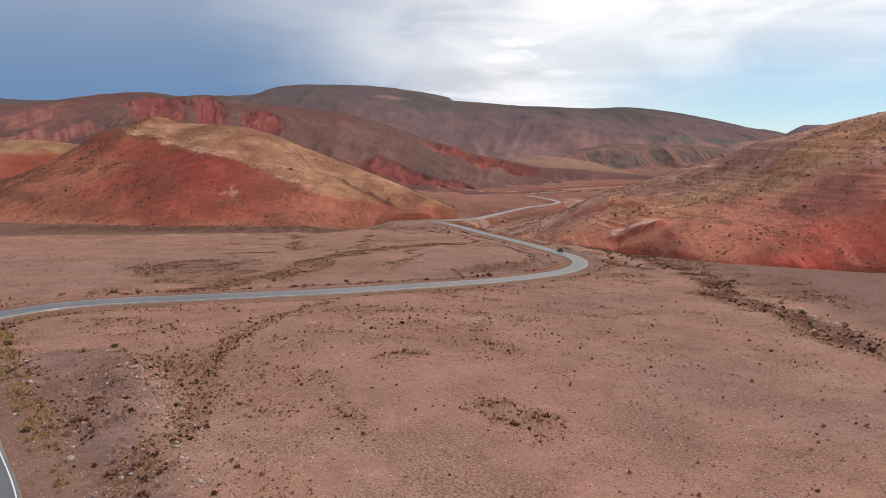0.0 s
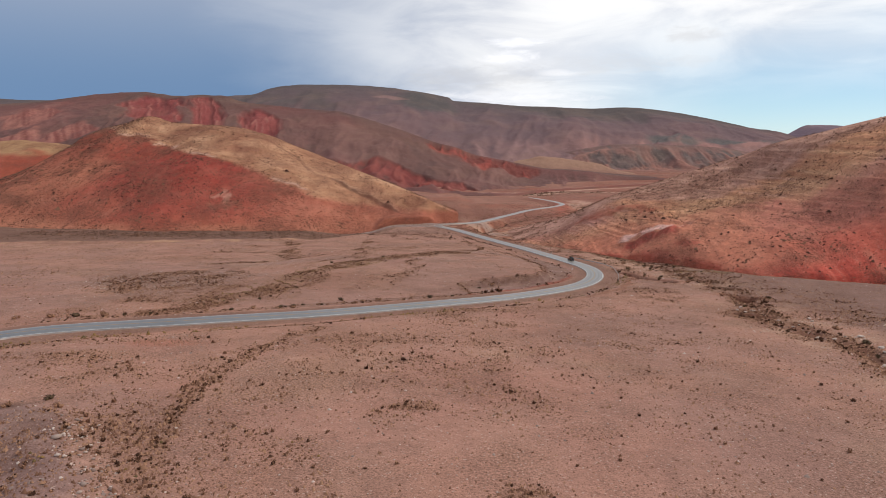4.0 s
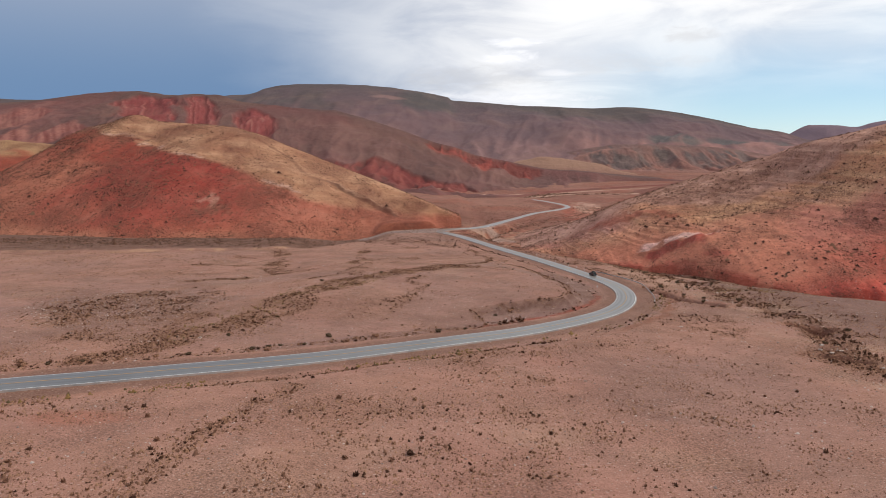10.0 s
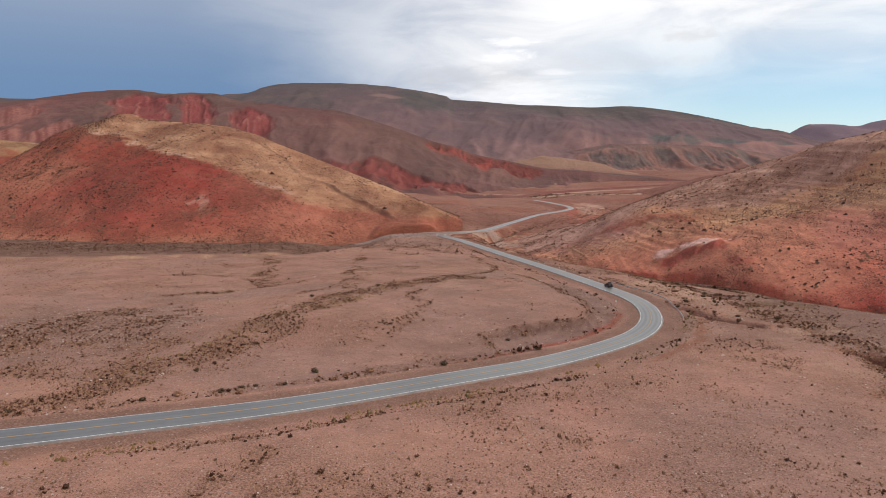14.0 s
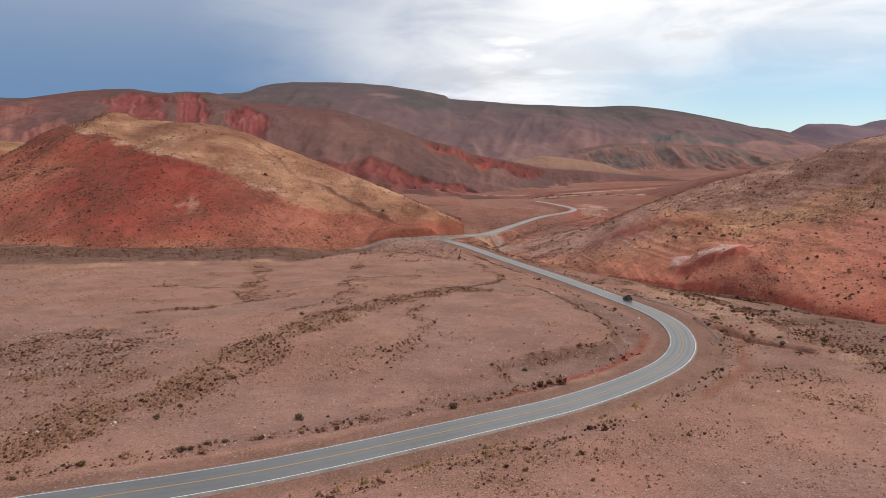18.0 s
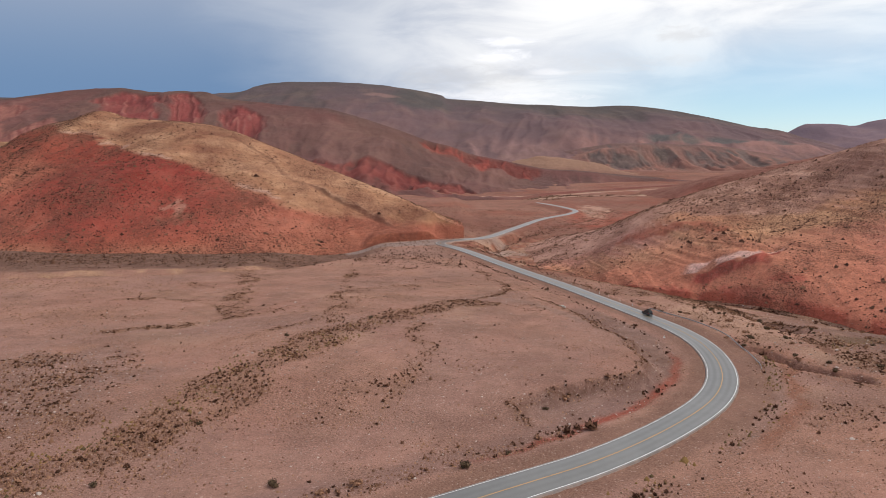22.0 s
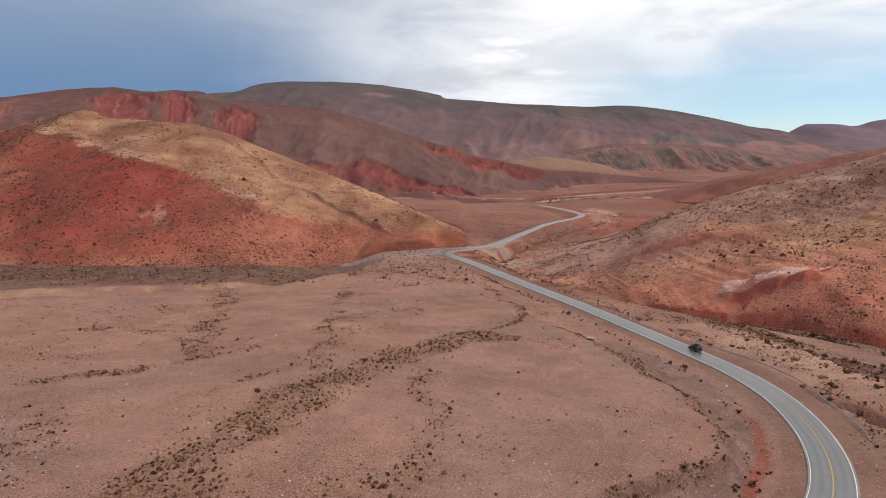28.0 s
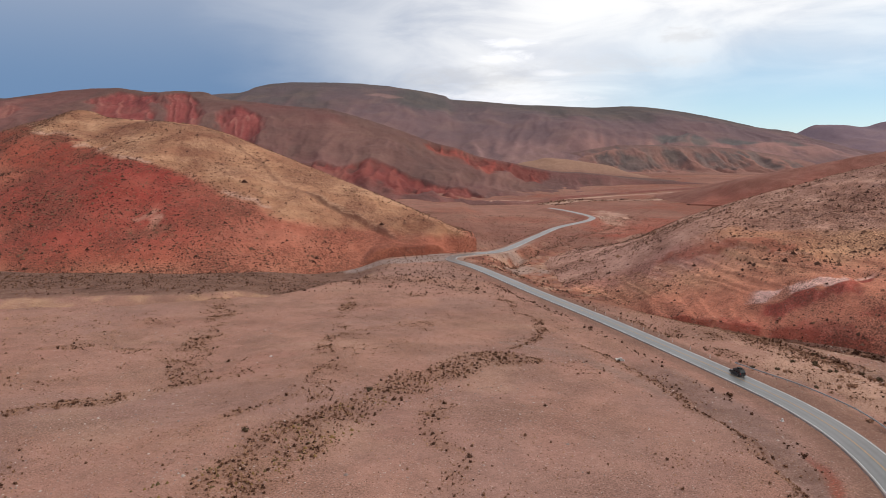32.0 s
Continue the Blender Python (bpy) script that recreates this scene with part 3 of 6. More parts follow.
    sh = 1 - sstep(rd - broad, 6.5 + 1.0 * w, 8.5 + 1.5 * w)
    col = blend(col, blend(np.broadcast_to(np.array((0.275, 0.178, 0.143)), col.shape), (0.50, 0.425, 0.375), sstep(Y, 585, 640)), 0.9 * sh)
    # gravel lay-by at the foot of the cutting
    d, _ = near(X, Y, ((-64, 588), (-44, 595), (-27, 609), (-13, 630)))
    col = blend(col, (0.36, 0.315, 0.30), 0.9 * (1 - sstep(d + 2 * w, 9, 13)))
    # valley floor further out: browner, with pale river sand
    far = sstep(Y, 640, 780)
    col = blend(col, blend(ramp(fbm(X / 160, Y / 160, 4, 35), ((-0.4, (0.29, 0.145, 0.115)), (0.4, (0.39, 0.22, 0.175)))), RUST, 0.45 * sstep(fbm(X / 90, Y / 90, 3, 36), 0, 0.5)), far)
    for line, half in ((((60, 1302), (150, 1308)), 7), (((178, 1345), (330, 1455), (462, 1548)), 7), (((530, 1605), (600, 1648), (700, 1705), (790, 1760)), 9),
                       (((157, 1244), (213, 1323), (290, 1340), (358, 1352), (427, 1402), (511, 1493), (550, 1600)), 14), (((186, 1045), (200, 1000), (160, 850)), 15)):
        d, _ = near(X + 9 * w, Y + 16 * w, line)
        col = blend(col, (0.62, 0.47, 0.38), 0.85 * (1 - sstep(d, 0.5 * half, 1.3 * half)))
    # red slope by the far creek, pale clay flats and river shingle
    col = blend(col, (0.40, 0.12, 0.085), 0.75 * sstep(X + 14 * w, 125, 165) * (1 - sstep(X, 300, 380)) * sstep(Y + 40 * w, 640, 720) * (1 - sstep(Y + 60 * w, 930, 1060)))
    for (cx, cy), (rx, ry), tint in (((42, 622), (14, 20), (0.50, 0.42, 0.37)), ((24, 640), (10, 10), (0.56, 0.43, 0.35)), ((40, 660), (13, 12), (0.47, 0.40, 0.36)), ((215, 1075), (20, 70), (0.64, 0.45, 0.36)), ((190, 960), (14, 40), (0.60, 0.40, 0.31))):
        r = np.hypot((X - cx) / rx, (Y - cy) / ry)
        col = blend(col, tint, 0.8 * (1 - sstep(r + 0.9 * w, 0.45, 1.0)))
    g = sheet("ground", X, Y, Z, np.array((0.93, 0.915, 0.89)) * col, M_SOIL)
    return tagged(g, "pinkish stony desert plain with dry washes and tracks", "ground", kind="structure")


def ridge_hill(name, label, rows, ny, nx, profile, back, tone, rough=(), material=None, gully=None, category="hill", seed=0, seat=False, shape=None, packed=None):
    """A hill or range that runs across the valley. rows: (x, ridge y, ridge z, toe y, toe z) along it; profile > 1 bulges the front slope;
    back: depth of the far side; rough: (size, height) of relief; gully: (spacing, depth) of ravines down the slope; tone(x, u, X, Y, Z) gives the colours."""
    r = np.array(rows, float)
    xs = np.linspace(r[0, 0], r[-1, 0], nx)
    if packed:  # most columns between these two x
        a, b, n = packed
        xs = np.concatenate([np.linspace(r[0, 0], a, 14)[:-1], np.linspace(a, b, n), np.linspace(b, r[-1, 0], nx - n)[1:]])
        nx = len(xs)
    fine = smooth_line(r, max(4.0, (r[-1, 0] - r[0, 0]) / 600))
    order = np.argsort(fine[:, 0])
    ry, rz, ty, tz = (np.interp(xs, fine[order, 0], fine[order, k]) for k in (1, 2, 3, 4))
    if seat:
        tz = ground_z(xs, ty) - 0.3
    u = np.concatenate([np.linspace(-0.05, 0, 4)[:-1], np.linspace(0, 1, ny) ** 1.15, 1 + np.linspace(0, 1, ny // 4)[1:]])
    X = np.tile(xs, (len(u), 1))
    U = np.tile(u[:, None], (1, nx))
    Y = np.where(U <= 1, ty + (ry - ty) * U, ry + back * (U - 1))
    up = np.clip(U, 0, 1)
    S = np.where(U < 0, 0, np.where(U <= 1, 1 - (1 - up) ** profile, np.cos(np.clip(U - 1, 0, 1) * np.pi / 2) ** 1.5))
    low = np.where(U > 1, tz - 15, tz)
    Z = low + (rz - low) * S + 260 * np.minimum(U, 0)
    mask = np.clip(4 * up * (1.0 - 0.55 * up), 0, 1) * np.where(U > 1, 0.3, 1)
    G = np.ones_like(Z)
    if gully:
        gap, deep = gully
        wx = X + 0.55 * gap * fbm(X / (2.5 * gap), Y / (2.5 * gap), 4, seed + 3)
        g = ridged(wx / gap, Y / (gap * 3.5), 4, seed + 4)
        g2 = ridged(wx / (0.31 * gap) + 7, Y / (gap * 1.4), 3, seed + 9)
        g3 = ridged(wx / (0.11 * gap) + 0.25 * X / gap, Y / (gap * 0.6) + 3, 2, seed + 12)
        G = 0.50 * g + 0.32 * g2 + 0.18 * g3
        Z = Z - deep * ((1 - g) + (0.35 * (1 - g2) + 0.13 * (1 - g3)) * (1.25 - up)) * np.clip(3.2 * up * (1.02 - up), 0, 1)
    for k, (size, high) in enumerate(rough):
        Z = Z + high * mask * fbm(X / size, Y / size, 5, seed + 7 * k)
    if shape:
        Z = shape(U, X, Y, Z, Y - ty)
    ob = sheet(name, X, Y, Z, tone(U, X, Y, Z, G), material or M_SLOPE)
    tagged(ob, label, category, kind="structure")
    return X, Y, Z


TAN = (0.42, 0.28, 0.155)


CAP_X = (-480, -389, -345, -314, -248, -194, -148, -116, -87, -65, -40)
CAP_Z = (80, 71, 64, 54, 44, 33, 18, 7, 2, 0, -5)
OUTCROP = ((-112, 674), (-105, 670), (-86, 657), (-70, 651), (-57, 646), (-50, 642))
SEAM = ((-200, 762), (-172, 738), (-148, 704), (-130, 676), (-112, 672))


def tone_west(U, X, Y, Z, G):
    w = fbm(X / 60, Y / 60, 5, 41)
    t = (Z + 18) / 100 + 0.10 * w
    col = ramp(t, ((0.0, (0.52, 0.215, 0.13)), (0.07, (0.45, 0.145, 0.095)), (0.16, (0.395, 0.103, 0.076)), (0.55, (0.365, 0.082, 0.066)), (0.8, (0.325, 0.105, 0.072)), (1.0, (0.36, 0.19, 0.115))))
    col = blend(col, (0.49, 0.220, 0.142), 0.8 * sstep(-X + 60 * w, 285, 375) * (1 - sstep(t, 0.5, 0.8)))
    col = blend(col, (0.335, 0.068, 0.05), 0.6 * sstep(fbm(X / 80, Y / 45, 4, 42), 0.0, 0.4) * sstep(t, 0.25, 0.4))
    # the straw-coloured cap follows the crest and runs down its eastern shoulder
    over = Z - np.interp(X, CAP_X, CAP_Z) + 3.0 * w + 2.6 * fbm(X / 14, Y / 14, 4, 43)
    col = blend(col, (0.50, 0.212, 0.142), 0.8 * sstep(X + 40 * w, -215, -120))
    rill = fbm(X / 4.5 + 0.6 * w, (Y - 0.6 * X) / 45, 4, 141)
    col = blend(col, (0.30, 0.085, 0.060), 0.20 * sstep(rill, 0.08, 0.5))
    col = blend(col, (0.50, 0.215, 0.150), 0.15 * sstep(-rill, 0.12, 0.5))
    cap = sstep(over, -2.5 - 2 * sstep(X, -230, -120), 1.8)
    bed = fbm(X / 70, over / 2.6 + 0.4 * w, 4, 142)
    straw = ramp(fbm(X / 30, Y / 30, 4, 47) + 0.7 * bed, ((-0.5, (0.43, 0.245, 0.15)), (0.0, (0.51, 0.315, 0.19)), (0.5, (0.60, 0.395, 0.245))))
    col = blend(col, straw, 0.93 * cap)
    # broken pale ledges at the cap's foot
    ledge = (1 - sstep(np.abs(over - 0.4 - 1.5 * rill), 0.3, 1.6)) * sstep(fbm(X / 20 + 3, Y / 60, 3, 44), -0.05, 0.25) * sstep(-X, 60, 140)
    col = blend(col, (0.66, 0.47, 0.37), 0.75 * ledge)
    # dark outcrop and seam on the shoulder; under-ledge shade put into the colour
    d, along, side = sided(X + 2.5 * rill, Y + 3 * w, OUTCROP)
    col = blend(col, ramp(rill, ((-0.4, (0.17, 0.098, 0.072)), (0.4, (0.29, 0.165, 0.110)))), 0.85 * (1 - sstep(d, 2.2, 4.5)) * (side < 0))
    col = blend(col, (0.62, 0.44, 0.30), 0.5 * (1 - sstep(d, 1.0, 3.5)) * (side > 0))
    d, _ = near(X + 3 * rill, Y + 3 * w, SEAM)
    col = blend(col, (0.26, 0.14, 0.095), 0.6 * (1 - sstep(d, 0.8, 2.4)))
    face = sstep(X, -74, -60) * (1 - sstep(X, -14, -4)) * (1 - sstep(U, 0.06, 0.16)) * (1 - sstep(Z, -8, -4))
    col = blend(col, ramp(fbm(X / 5, Z / 2, 3, 49), ((-0.4, (0.29, 0.105, 0.07)), (0.4, (0.41, 0.17, 0.11)))), 0.9 * face)
    # darker along the western crest, and in a low band on the western flank
    col = blend(col, (0.20, 0.112, 0.082), 0.8 * sstep(U + 0.1 * w, 0.72, 0.86) * sstep(-X, 385, 415))
    col = blend(col, (0.24, 0.125, 0.085), 0.6 * sstep(-X + 40 * w, 380, 420) * (1 - sstep(np.abs(Z - 1 - 6 * w), 2, 6)))
    # paler gritty foot
    col = blend(col, (0.56, 0.27, 0.172), 0.6 * (1 - sstep(Z + 4 * w, -15, -8)) * sstep(-X, 90, 130))
    rag = fbm(X / 6, Y / 12, 4, 48)
    r = np.hypot((X + 200) / 12, (Y - 616) / 10)
    col = blend(col, (0.58, 0.37, 0.28), 0.6 * (1 - sstep(r + 1.6 * rag, 0.1, 0.9)))
    r = np.hypot((X + 196) / 17, (Y - 596) / 16)
    return blend(col, (0.33, 0.17, 0.115), 0.5 * (1 - sstep(r + 0.9 * rag, 0.3, 0.9)))


def tone_east(U, X, Y, Z, G):
    return np.array((1.27, 1.18, 1.26)) * east_colours(U, X, Y, Z)


def east_colours(U, X, Y, Z):
    w = fbm(X / 45, Y / 45, 5, 51)
    t = U + 0.10 * w
    right = sstep(X + 20 * w, 160, 212)
    col = ramp(t, ((0.0, (0.50, 0.225, 0.14)), (0.25, (0.50, 0.245, 0.15)), (0.5, (0.49, 0.275, 0.165)), (0.68, (0.51, 0.295, 0.185)), (0.84, (0.44, 0.255, 0.185)), (1.1, (0.36, 0.215, 0.168))))
    col2 = ramp(t, ((0.0, (0.40, 0.10, 0.068)), (0.16, (0.43, 0.138, 0.092)), (0.34, (0.435, 0.20, 0.142)), (0.50, (0.445, 0.225, 0.156)), (0.58, (0.52, 0.325, 0.225)), (0.66, (0.51, 0.335, 0.185)), (0.8, (0.46, 0.295, 0.175)), (1.0, (0.35, 0.23, 0.17))))
    col = blend(col, col2, right)
    streak = fbm(X / 6 + 0.5 * w, (Y + X) / 40, 4, 58)
    col = blend(col, (0.48, 0.24, 0.16), 0.4 * right * sstep(streak, 0.05, 0.45) * (1 - sstep(U, 0.35, 0.5)))
    # bedding: straw and rusty courses that follow the contours
    bed = fbm(X / 50 + 0.6 * w, (Z + 0.10 * X) / 3.5, 4, 53)
    col = blend(col, (0.53, 0.345, 0.20), 0.45 * (1 - 0.7 * sstep(X, 190, 235)) * sstep(bed, 0.1, 0.5) * sstep(U, 0.3, 0.5) * (1 - sstep(U, 0.9, 1.0)))
    col = blend(col, (0.34, 0.150, 0.10), 0.34 * (1 - 0.7 * sstep(X, 190, 235)) * sstep(-bed, 0.15, 0.5) * sstep(U, 0.2, 0.45) * (1 - sstep(U, 0.9, 1.0)))
    # straw belt, and the stony grey-pink shoulder above it
    brow = Y - np.interp(X, (95, 113, 149, 172, 197, 215, 235, 270, 330, 420), (562, 545, 515, 510, 497, 490, 476, 452, 420, 372)) + 14 * w + 6 * fbm(X / 12, Y / 12, 4, 151)
    col = blend(col, ramp(bed + w, ((-0.5, (0.43, 0.245, 0.14)), (0.0, (0.50, 0.315, 0.172)), (0.5, (0.57, 0.39, 0.215)))), 0.85 * sstep(brow, -52, -30) * sstep(X, 110, 135))
    col = blend(col, ramp(fbm(X / 9, Y / 9, 4, 152) + 0.5 * bed, ((-0.5, (0.31, 0.205, 0.152)), (0.0, (0.39, 0.27, 0.20)), (0.5, (0.47, 0.34, 0.255)))), 0.85 * sstep(brow, -7, 9))
    line = fbm(X / 45 + 5, (Z - 0.05 * X) / 0.9, 3, 153)
    col = blend(col, (0.22, 0.115, 0.078), 0.45 * (1 - sstep(X, 195, 225)) * sstep(line, 0.25, 0.5) * sstep(brow, -55, -35) * (1 - sstep(brow, 15, 40)) * sstep(fbm(X / 18, Y / 18, 3, 154), -0.15, 0.25))
    col = blend(col, (0.58, 0.42, 0.31), 0.5 * sstep(-line, 0.28, 0.5) * sstep(brow, -60, -40) * (1 - sstep(brow, 10, 30)) * sstep(fbm(X / 18, Y / 18, 3, 155), 0.0, 0.3))
    # the red scar with its pale cap
    d, _ = near(X, Y, SCAR)
    rill = fbm((X - Y) / 3, (X + Y) / 14, 3, 66)
    rag = fbm(X / 5, Y / 5, 4, 59)
    crimson = ramp(rill, ((-0.4, (0.24, 0.055, 0.045)), (0.1, (0.36, 0.078, 0.062)), (0.45, (0.46, 0.15, 0.11))))
    warp = 1.3 * fbm(X / 11, Y / 11, 3, 55)
    d, along, side = sided(X + warp, Y + warp, SCAR_LIP)
    up = d * side
    face = sstep(-up + 1.5 * rag, 0.4, 1.4) * (1 - sstep(-up + 6 * rag, 3.5, 9.0)) * sstep(along, 0.22, 0.32) * (1 - sstep(along, 0.9, 1.0))
    face = np.maximum(face, 1 - sstep(near(X, Y, SCAR_TIP)[0] + 2 * rag, 1.4, 2.6))
    for line, half in ((((124, 438), (133, 425)), 2.0), (((112, 450), (104, 461)), 1.5), (((140, 427), (150, 418)), 1.8)):
        face = np.maximum(face, 0.6 * (1 - sstep(near(X, Y, line)[0] + 3 * rag, 0.6 * half, 1.6 * half)))
    col = blend(col, crimson, 0.82 * face)
    pale = np.maximum(sstep(up + 0.6 * rag, -1.0, -0.4) * (1 - sstep(up + 2.0 * fbm(X / 9, Y / 9, 3, 60), 3.6, 4.8)) * sstep(along, 0.12, 0.2) * (1 - sstep(along, 0.82, 0.9)), 0.8 * (1 - sstep(near(X, Y, SCAR_PATCH)[0] + 3 * rag, 1.2, 3.0)))
    col = blend(col, ramp(rag, ((-0.5, (0.56, 0.37, 0.27)), (0.1, (0.74, 0.56, 0.45)))), 0.95 * pale * (0.35 + 0.65 * sstep(rag, -0.35, 0.0)))
    # red cut bank along the creek
    col = blend(col, (0.32, 0.085, 0.058), 0.65 * (1 - sstep(U, 0.03, 0.06)) * sstep(X, 72, 86) * (1 - sstep(X, 160, 185)) * sstep(rag, -0.5, 0.0))
    flute = ridged(X / 4.0 + 0.3 * w, U * 6, 3, 67)
    col = blend(col, ramp(flute, ((0.3, (0.24, 0.052, 0.042)), (0.6, (0.42, 0.088, 0.062)), (0.9, (0.50, 0.16, 0.11)))), 0.8 * sstep(X, 158, 175) * (1 - sstep(U + 0.04 * w, 0.05, 0.11)) * sstep(fbm(X / 14, U * 8, 3, 69), -0.45, 0.05))
    # dark red ledge
    d, _ = near(X, Y, LEDGE)
    col = blend(col, (0.34, 0.125, 0.08), 0.7 * (1 - sstep(d + 3 * w + 5 * fbm(X / 8, Y / 8, 4, 62), 2, 5)))
    d, _ = near(X, Y, ((262, 400), (300, 395), (340, 380)))
    col = blend(col, (0.56, 0.40, 0.32), 0.5 * (1 - sstep(d + 4 * w, 3, 12)))
    return col


CLIFF_LOW = ((-330, 1480, 1440), (-272, 1500, 1450), (-206, 1535, 1426), (-171, 1570, 1400), (-96, 1527, 1320), (-55, 1515, 1350), (-25, 1488, 1360), (-4, 1465, 1300), (36, 1430, 1285), (70, 1360, 1290))
CLIFF_HIGH = ((-55, 1845, 1830), (-28, 1850, 1785), (27, 1850, 1745), (66, 1850, 1710), (92, 1850, 1665), (139, 1850, 1780), (180, 1850, 1715), (234, 1850, 1775), (258, 1850, 1840))


def cliff_belt(X, Y, line):
    """1 inside a belt of bare cliffs, given as (x, far edge, near edge) along it."""
    a = np.array(line, float)
    w = fbm(X / 40, Y / 60, 4, 64)
    hi, lo = np.interp(X, a[:, 0], a[:, 1]) + 22 * w, np.interp(X, a[:, 0], a[:, 2]) + 40 * w
    return sstep(Y, lo - 45, lo + 35) * (1 - sstep(Y, hi - 6, hi + 6)) * sstep(X, a[0, 0] - 10, a[0, 0] + 10) * (1 - sstep(X, a[-1, 0] - 10, a[-1, 0] + 10))


def cliff_rills(X, Y):
    return ridged(X / 21 + 0.6 * fbm(X / 50, Y / 50, 3, 60), Y / 170, 3, 70)


CIRQUES = ((-838, 104, 0.95, 0.42), (-688, 56, 0.93, 0.45), (-540, 66, 0.93, 0.42))  # centre x, half width, upper and lower edge


def flutes(X, Y):
    X = X * 1950 / Y  # the chutes fan out downhill
    return ridged(X / 13 + 0.8 * fbm(X / 50, Y / 80, 4, 65), Y / 330, 3, 68)


def bowl(U, X, Y, cx, half, top, low):
    """1 inside an amphitheatre of bare cliffs that narrows downhill under an arched upper edge."""
    X = X * 1950 / Y
    w = fbm(X / 45, Y / 90, 4, 161)
    k = np.clip((top - U) / (top - low), 0, 1)
    side = np.abs(X - cx + 18 * w) / (half * (1.12 - 0.55 * k))
    edge = top - 0.10 * np.clip(side, 0, 1.2) ** 2 + 0.03 * w
    return (1 - sstep(side + 0.35 * fbm(X / 16, Y / 60, 3, 163), 0.55, 1.1)) * sstep(edge - U, -0.008, 0.02) * sstep(U + 0.08 * w, low - 0.04, low + 0.10)


def tone_red_range(U, X, Y, Z, G):
    w = fbm(X / 260, Y / 260, 5, 61)
    col = ramp(U + 0.2 * w, ((0.0, (0.25, 0.13, 0.11)), (0.4, (0.195, 0.125, 0.115)), (0.7, (0.205, 0.13, 0.118)), (0.9, (0.20, 0.122, 0.11)), (1.0, (0.155, 0.118, 0.105))))
    col = blend(col, (0.155, 0.118, 0.10), 0.6 * sstep(fbm(X / 420, Y / 420, 4, 62), 0.0, 0.4))
    col = col * np.array((1.02, 0.90, 0.93))
    col = blend(col, (0.25, 0.10, 0.09), 0.3 * sstep(-X + 200 * w, 900, 1200) * sstep(fbm(X / 150, Y / 300, 4, 63), -0.1, 0.35))
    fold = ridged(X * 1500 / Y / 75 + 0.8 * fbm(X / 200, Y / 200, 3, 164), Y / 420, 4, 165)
    # relief shading put into the colour: fold hollows darker, ribs paler
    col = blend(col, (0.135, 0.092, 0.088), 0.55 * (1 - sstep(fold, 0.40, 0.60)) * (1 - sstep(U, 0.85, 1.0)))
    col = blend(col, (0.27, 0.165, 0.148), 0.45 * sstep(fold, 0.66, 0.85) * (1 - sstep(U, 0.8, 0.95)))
    red = np.zeros_like(U)
    for cirque in CIRQUES:
        red = np.maximum(red, bowl(U, X, Y, *cirque))
    col = blend(col, (0.30, 0.088, 0.086), 0.9 * red)
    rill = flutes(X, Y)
    # shaded chutes and lit ribs of the red cliffs, painted as colour
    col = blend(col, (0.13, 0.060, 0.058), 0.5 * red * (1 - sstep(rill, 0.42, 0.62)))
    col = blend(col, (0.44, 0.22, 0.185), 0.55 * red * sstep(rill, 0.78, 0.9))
    for cx, rx, cu, ru in ((-1180, 60, 0.64, 0.11), (-1050, 110, 0.40, 0.07), (-1230, 80, 0.45, 0.06), (-960, 70, 0.50, 0.06)):
        pink = 1 - sstep(np.hypot((X - cx) / rx, (U - cu) / ru) + 1.3 * fbm(X / 60, Y / 120, 4, 162), 0.4, 1.0)
        col = blend(col, ramp(rill, ((0.45, (0.22, 0.085, 0.078)), (0.85, (0.42, 0.21, 0.175)))), 0.8 * pink)
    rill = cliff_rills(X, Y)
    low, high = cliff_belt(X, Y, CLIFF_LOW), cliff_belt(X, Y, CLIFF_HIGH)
    # cliff belts: red rock, with shade in the rills put into the colour
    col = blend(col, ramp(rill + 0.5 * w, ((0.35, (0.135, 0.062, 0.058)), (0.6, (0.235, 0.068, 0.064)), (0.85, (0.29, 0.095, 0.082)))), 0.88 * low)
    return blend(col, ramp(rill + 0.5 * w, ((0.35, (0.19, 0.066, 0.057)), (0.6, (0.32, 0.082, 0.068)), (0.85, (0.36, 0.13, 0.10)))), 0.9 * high)


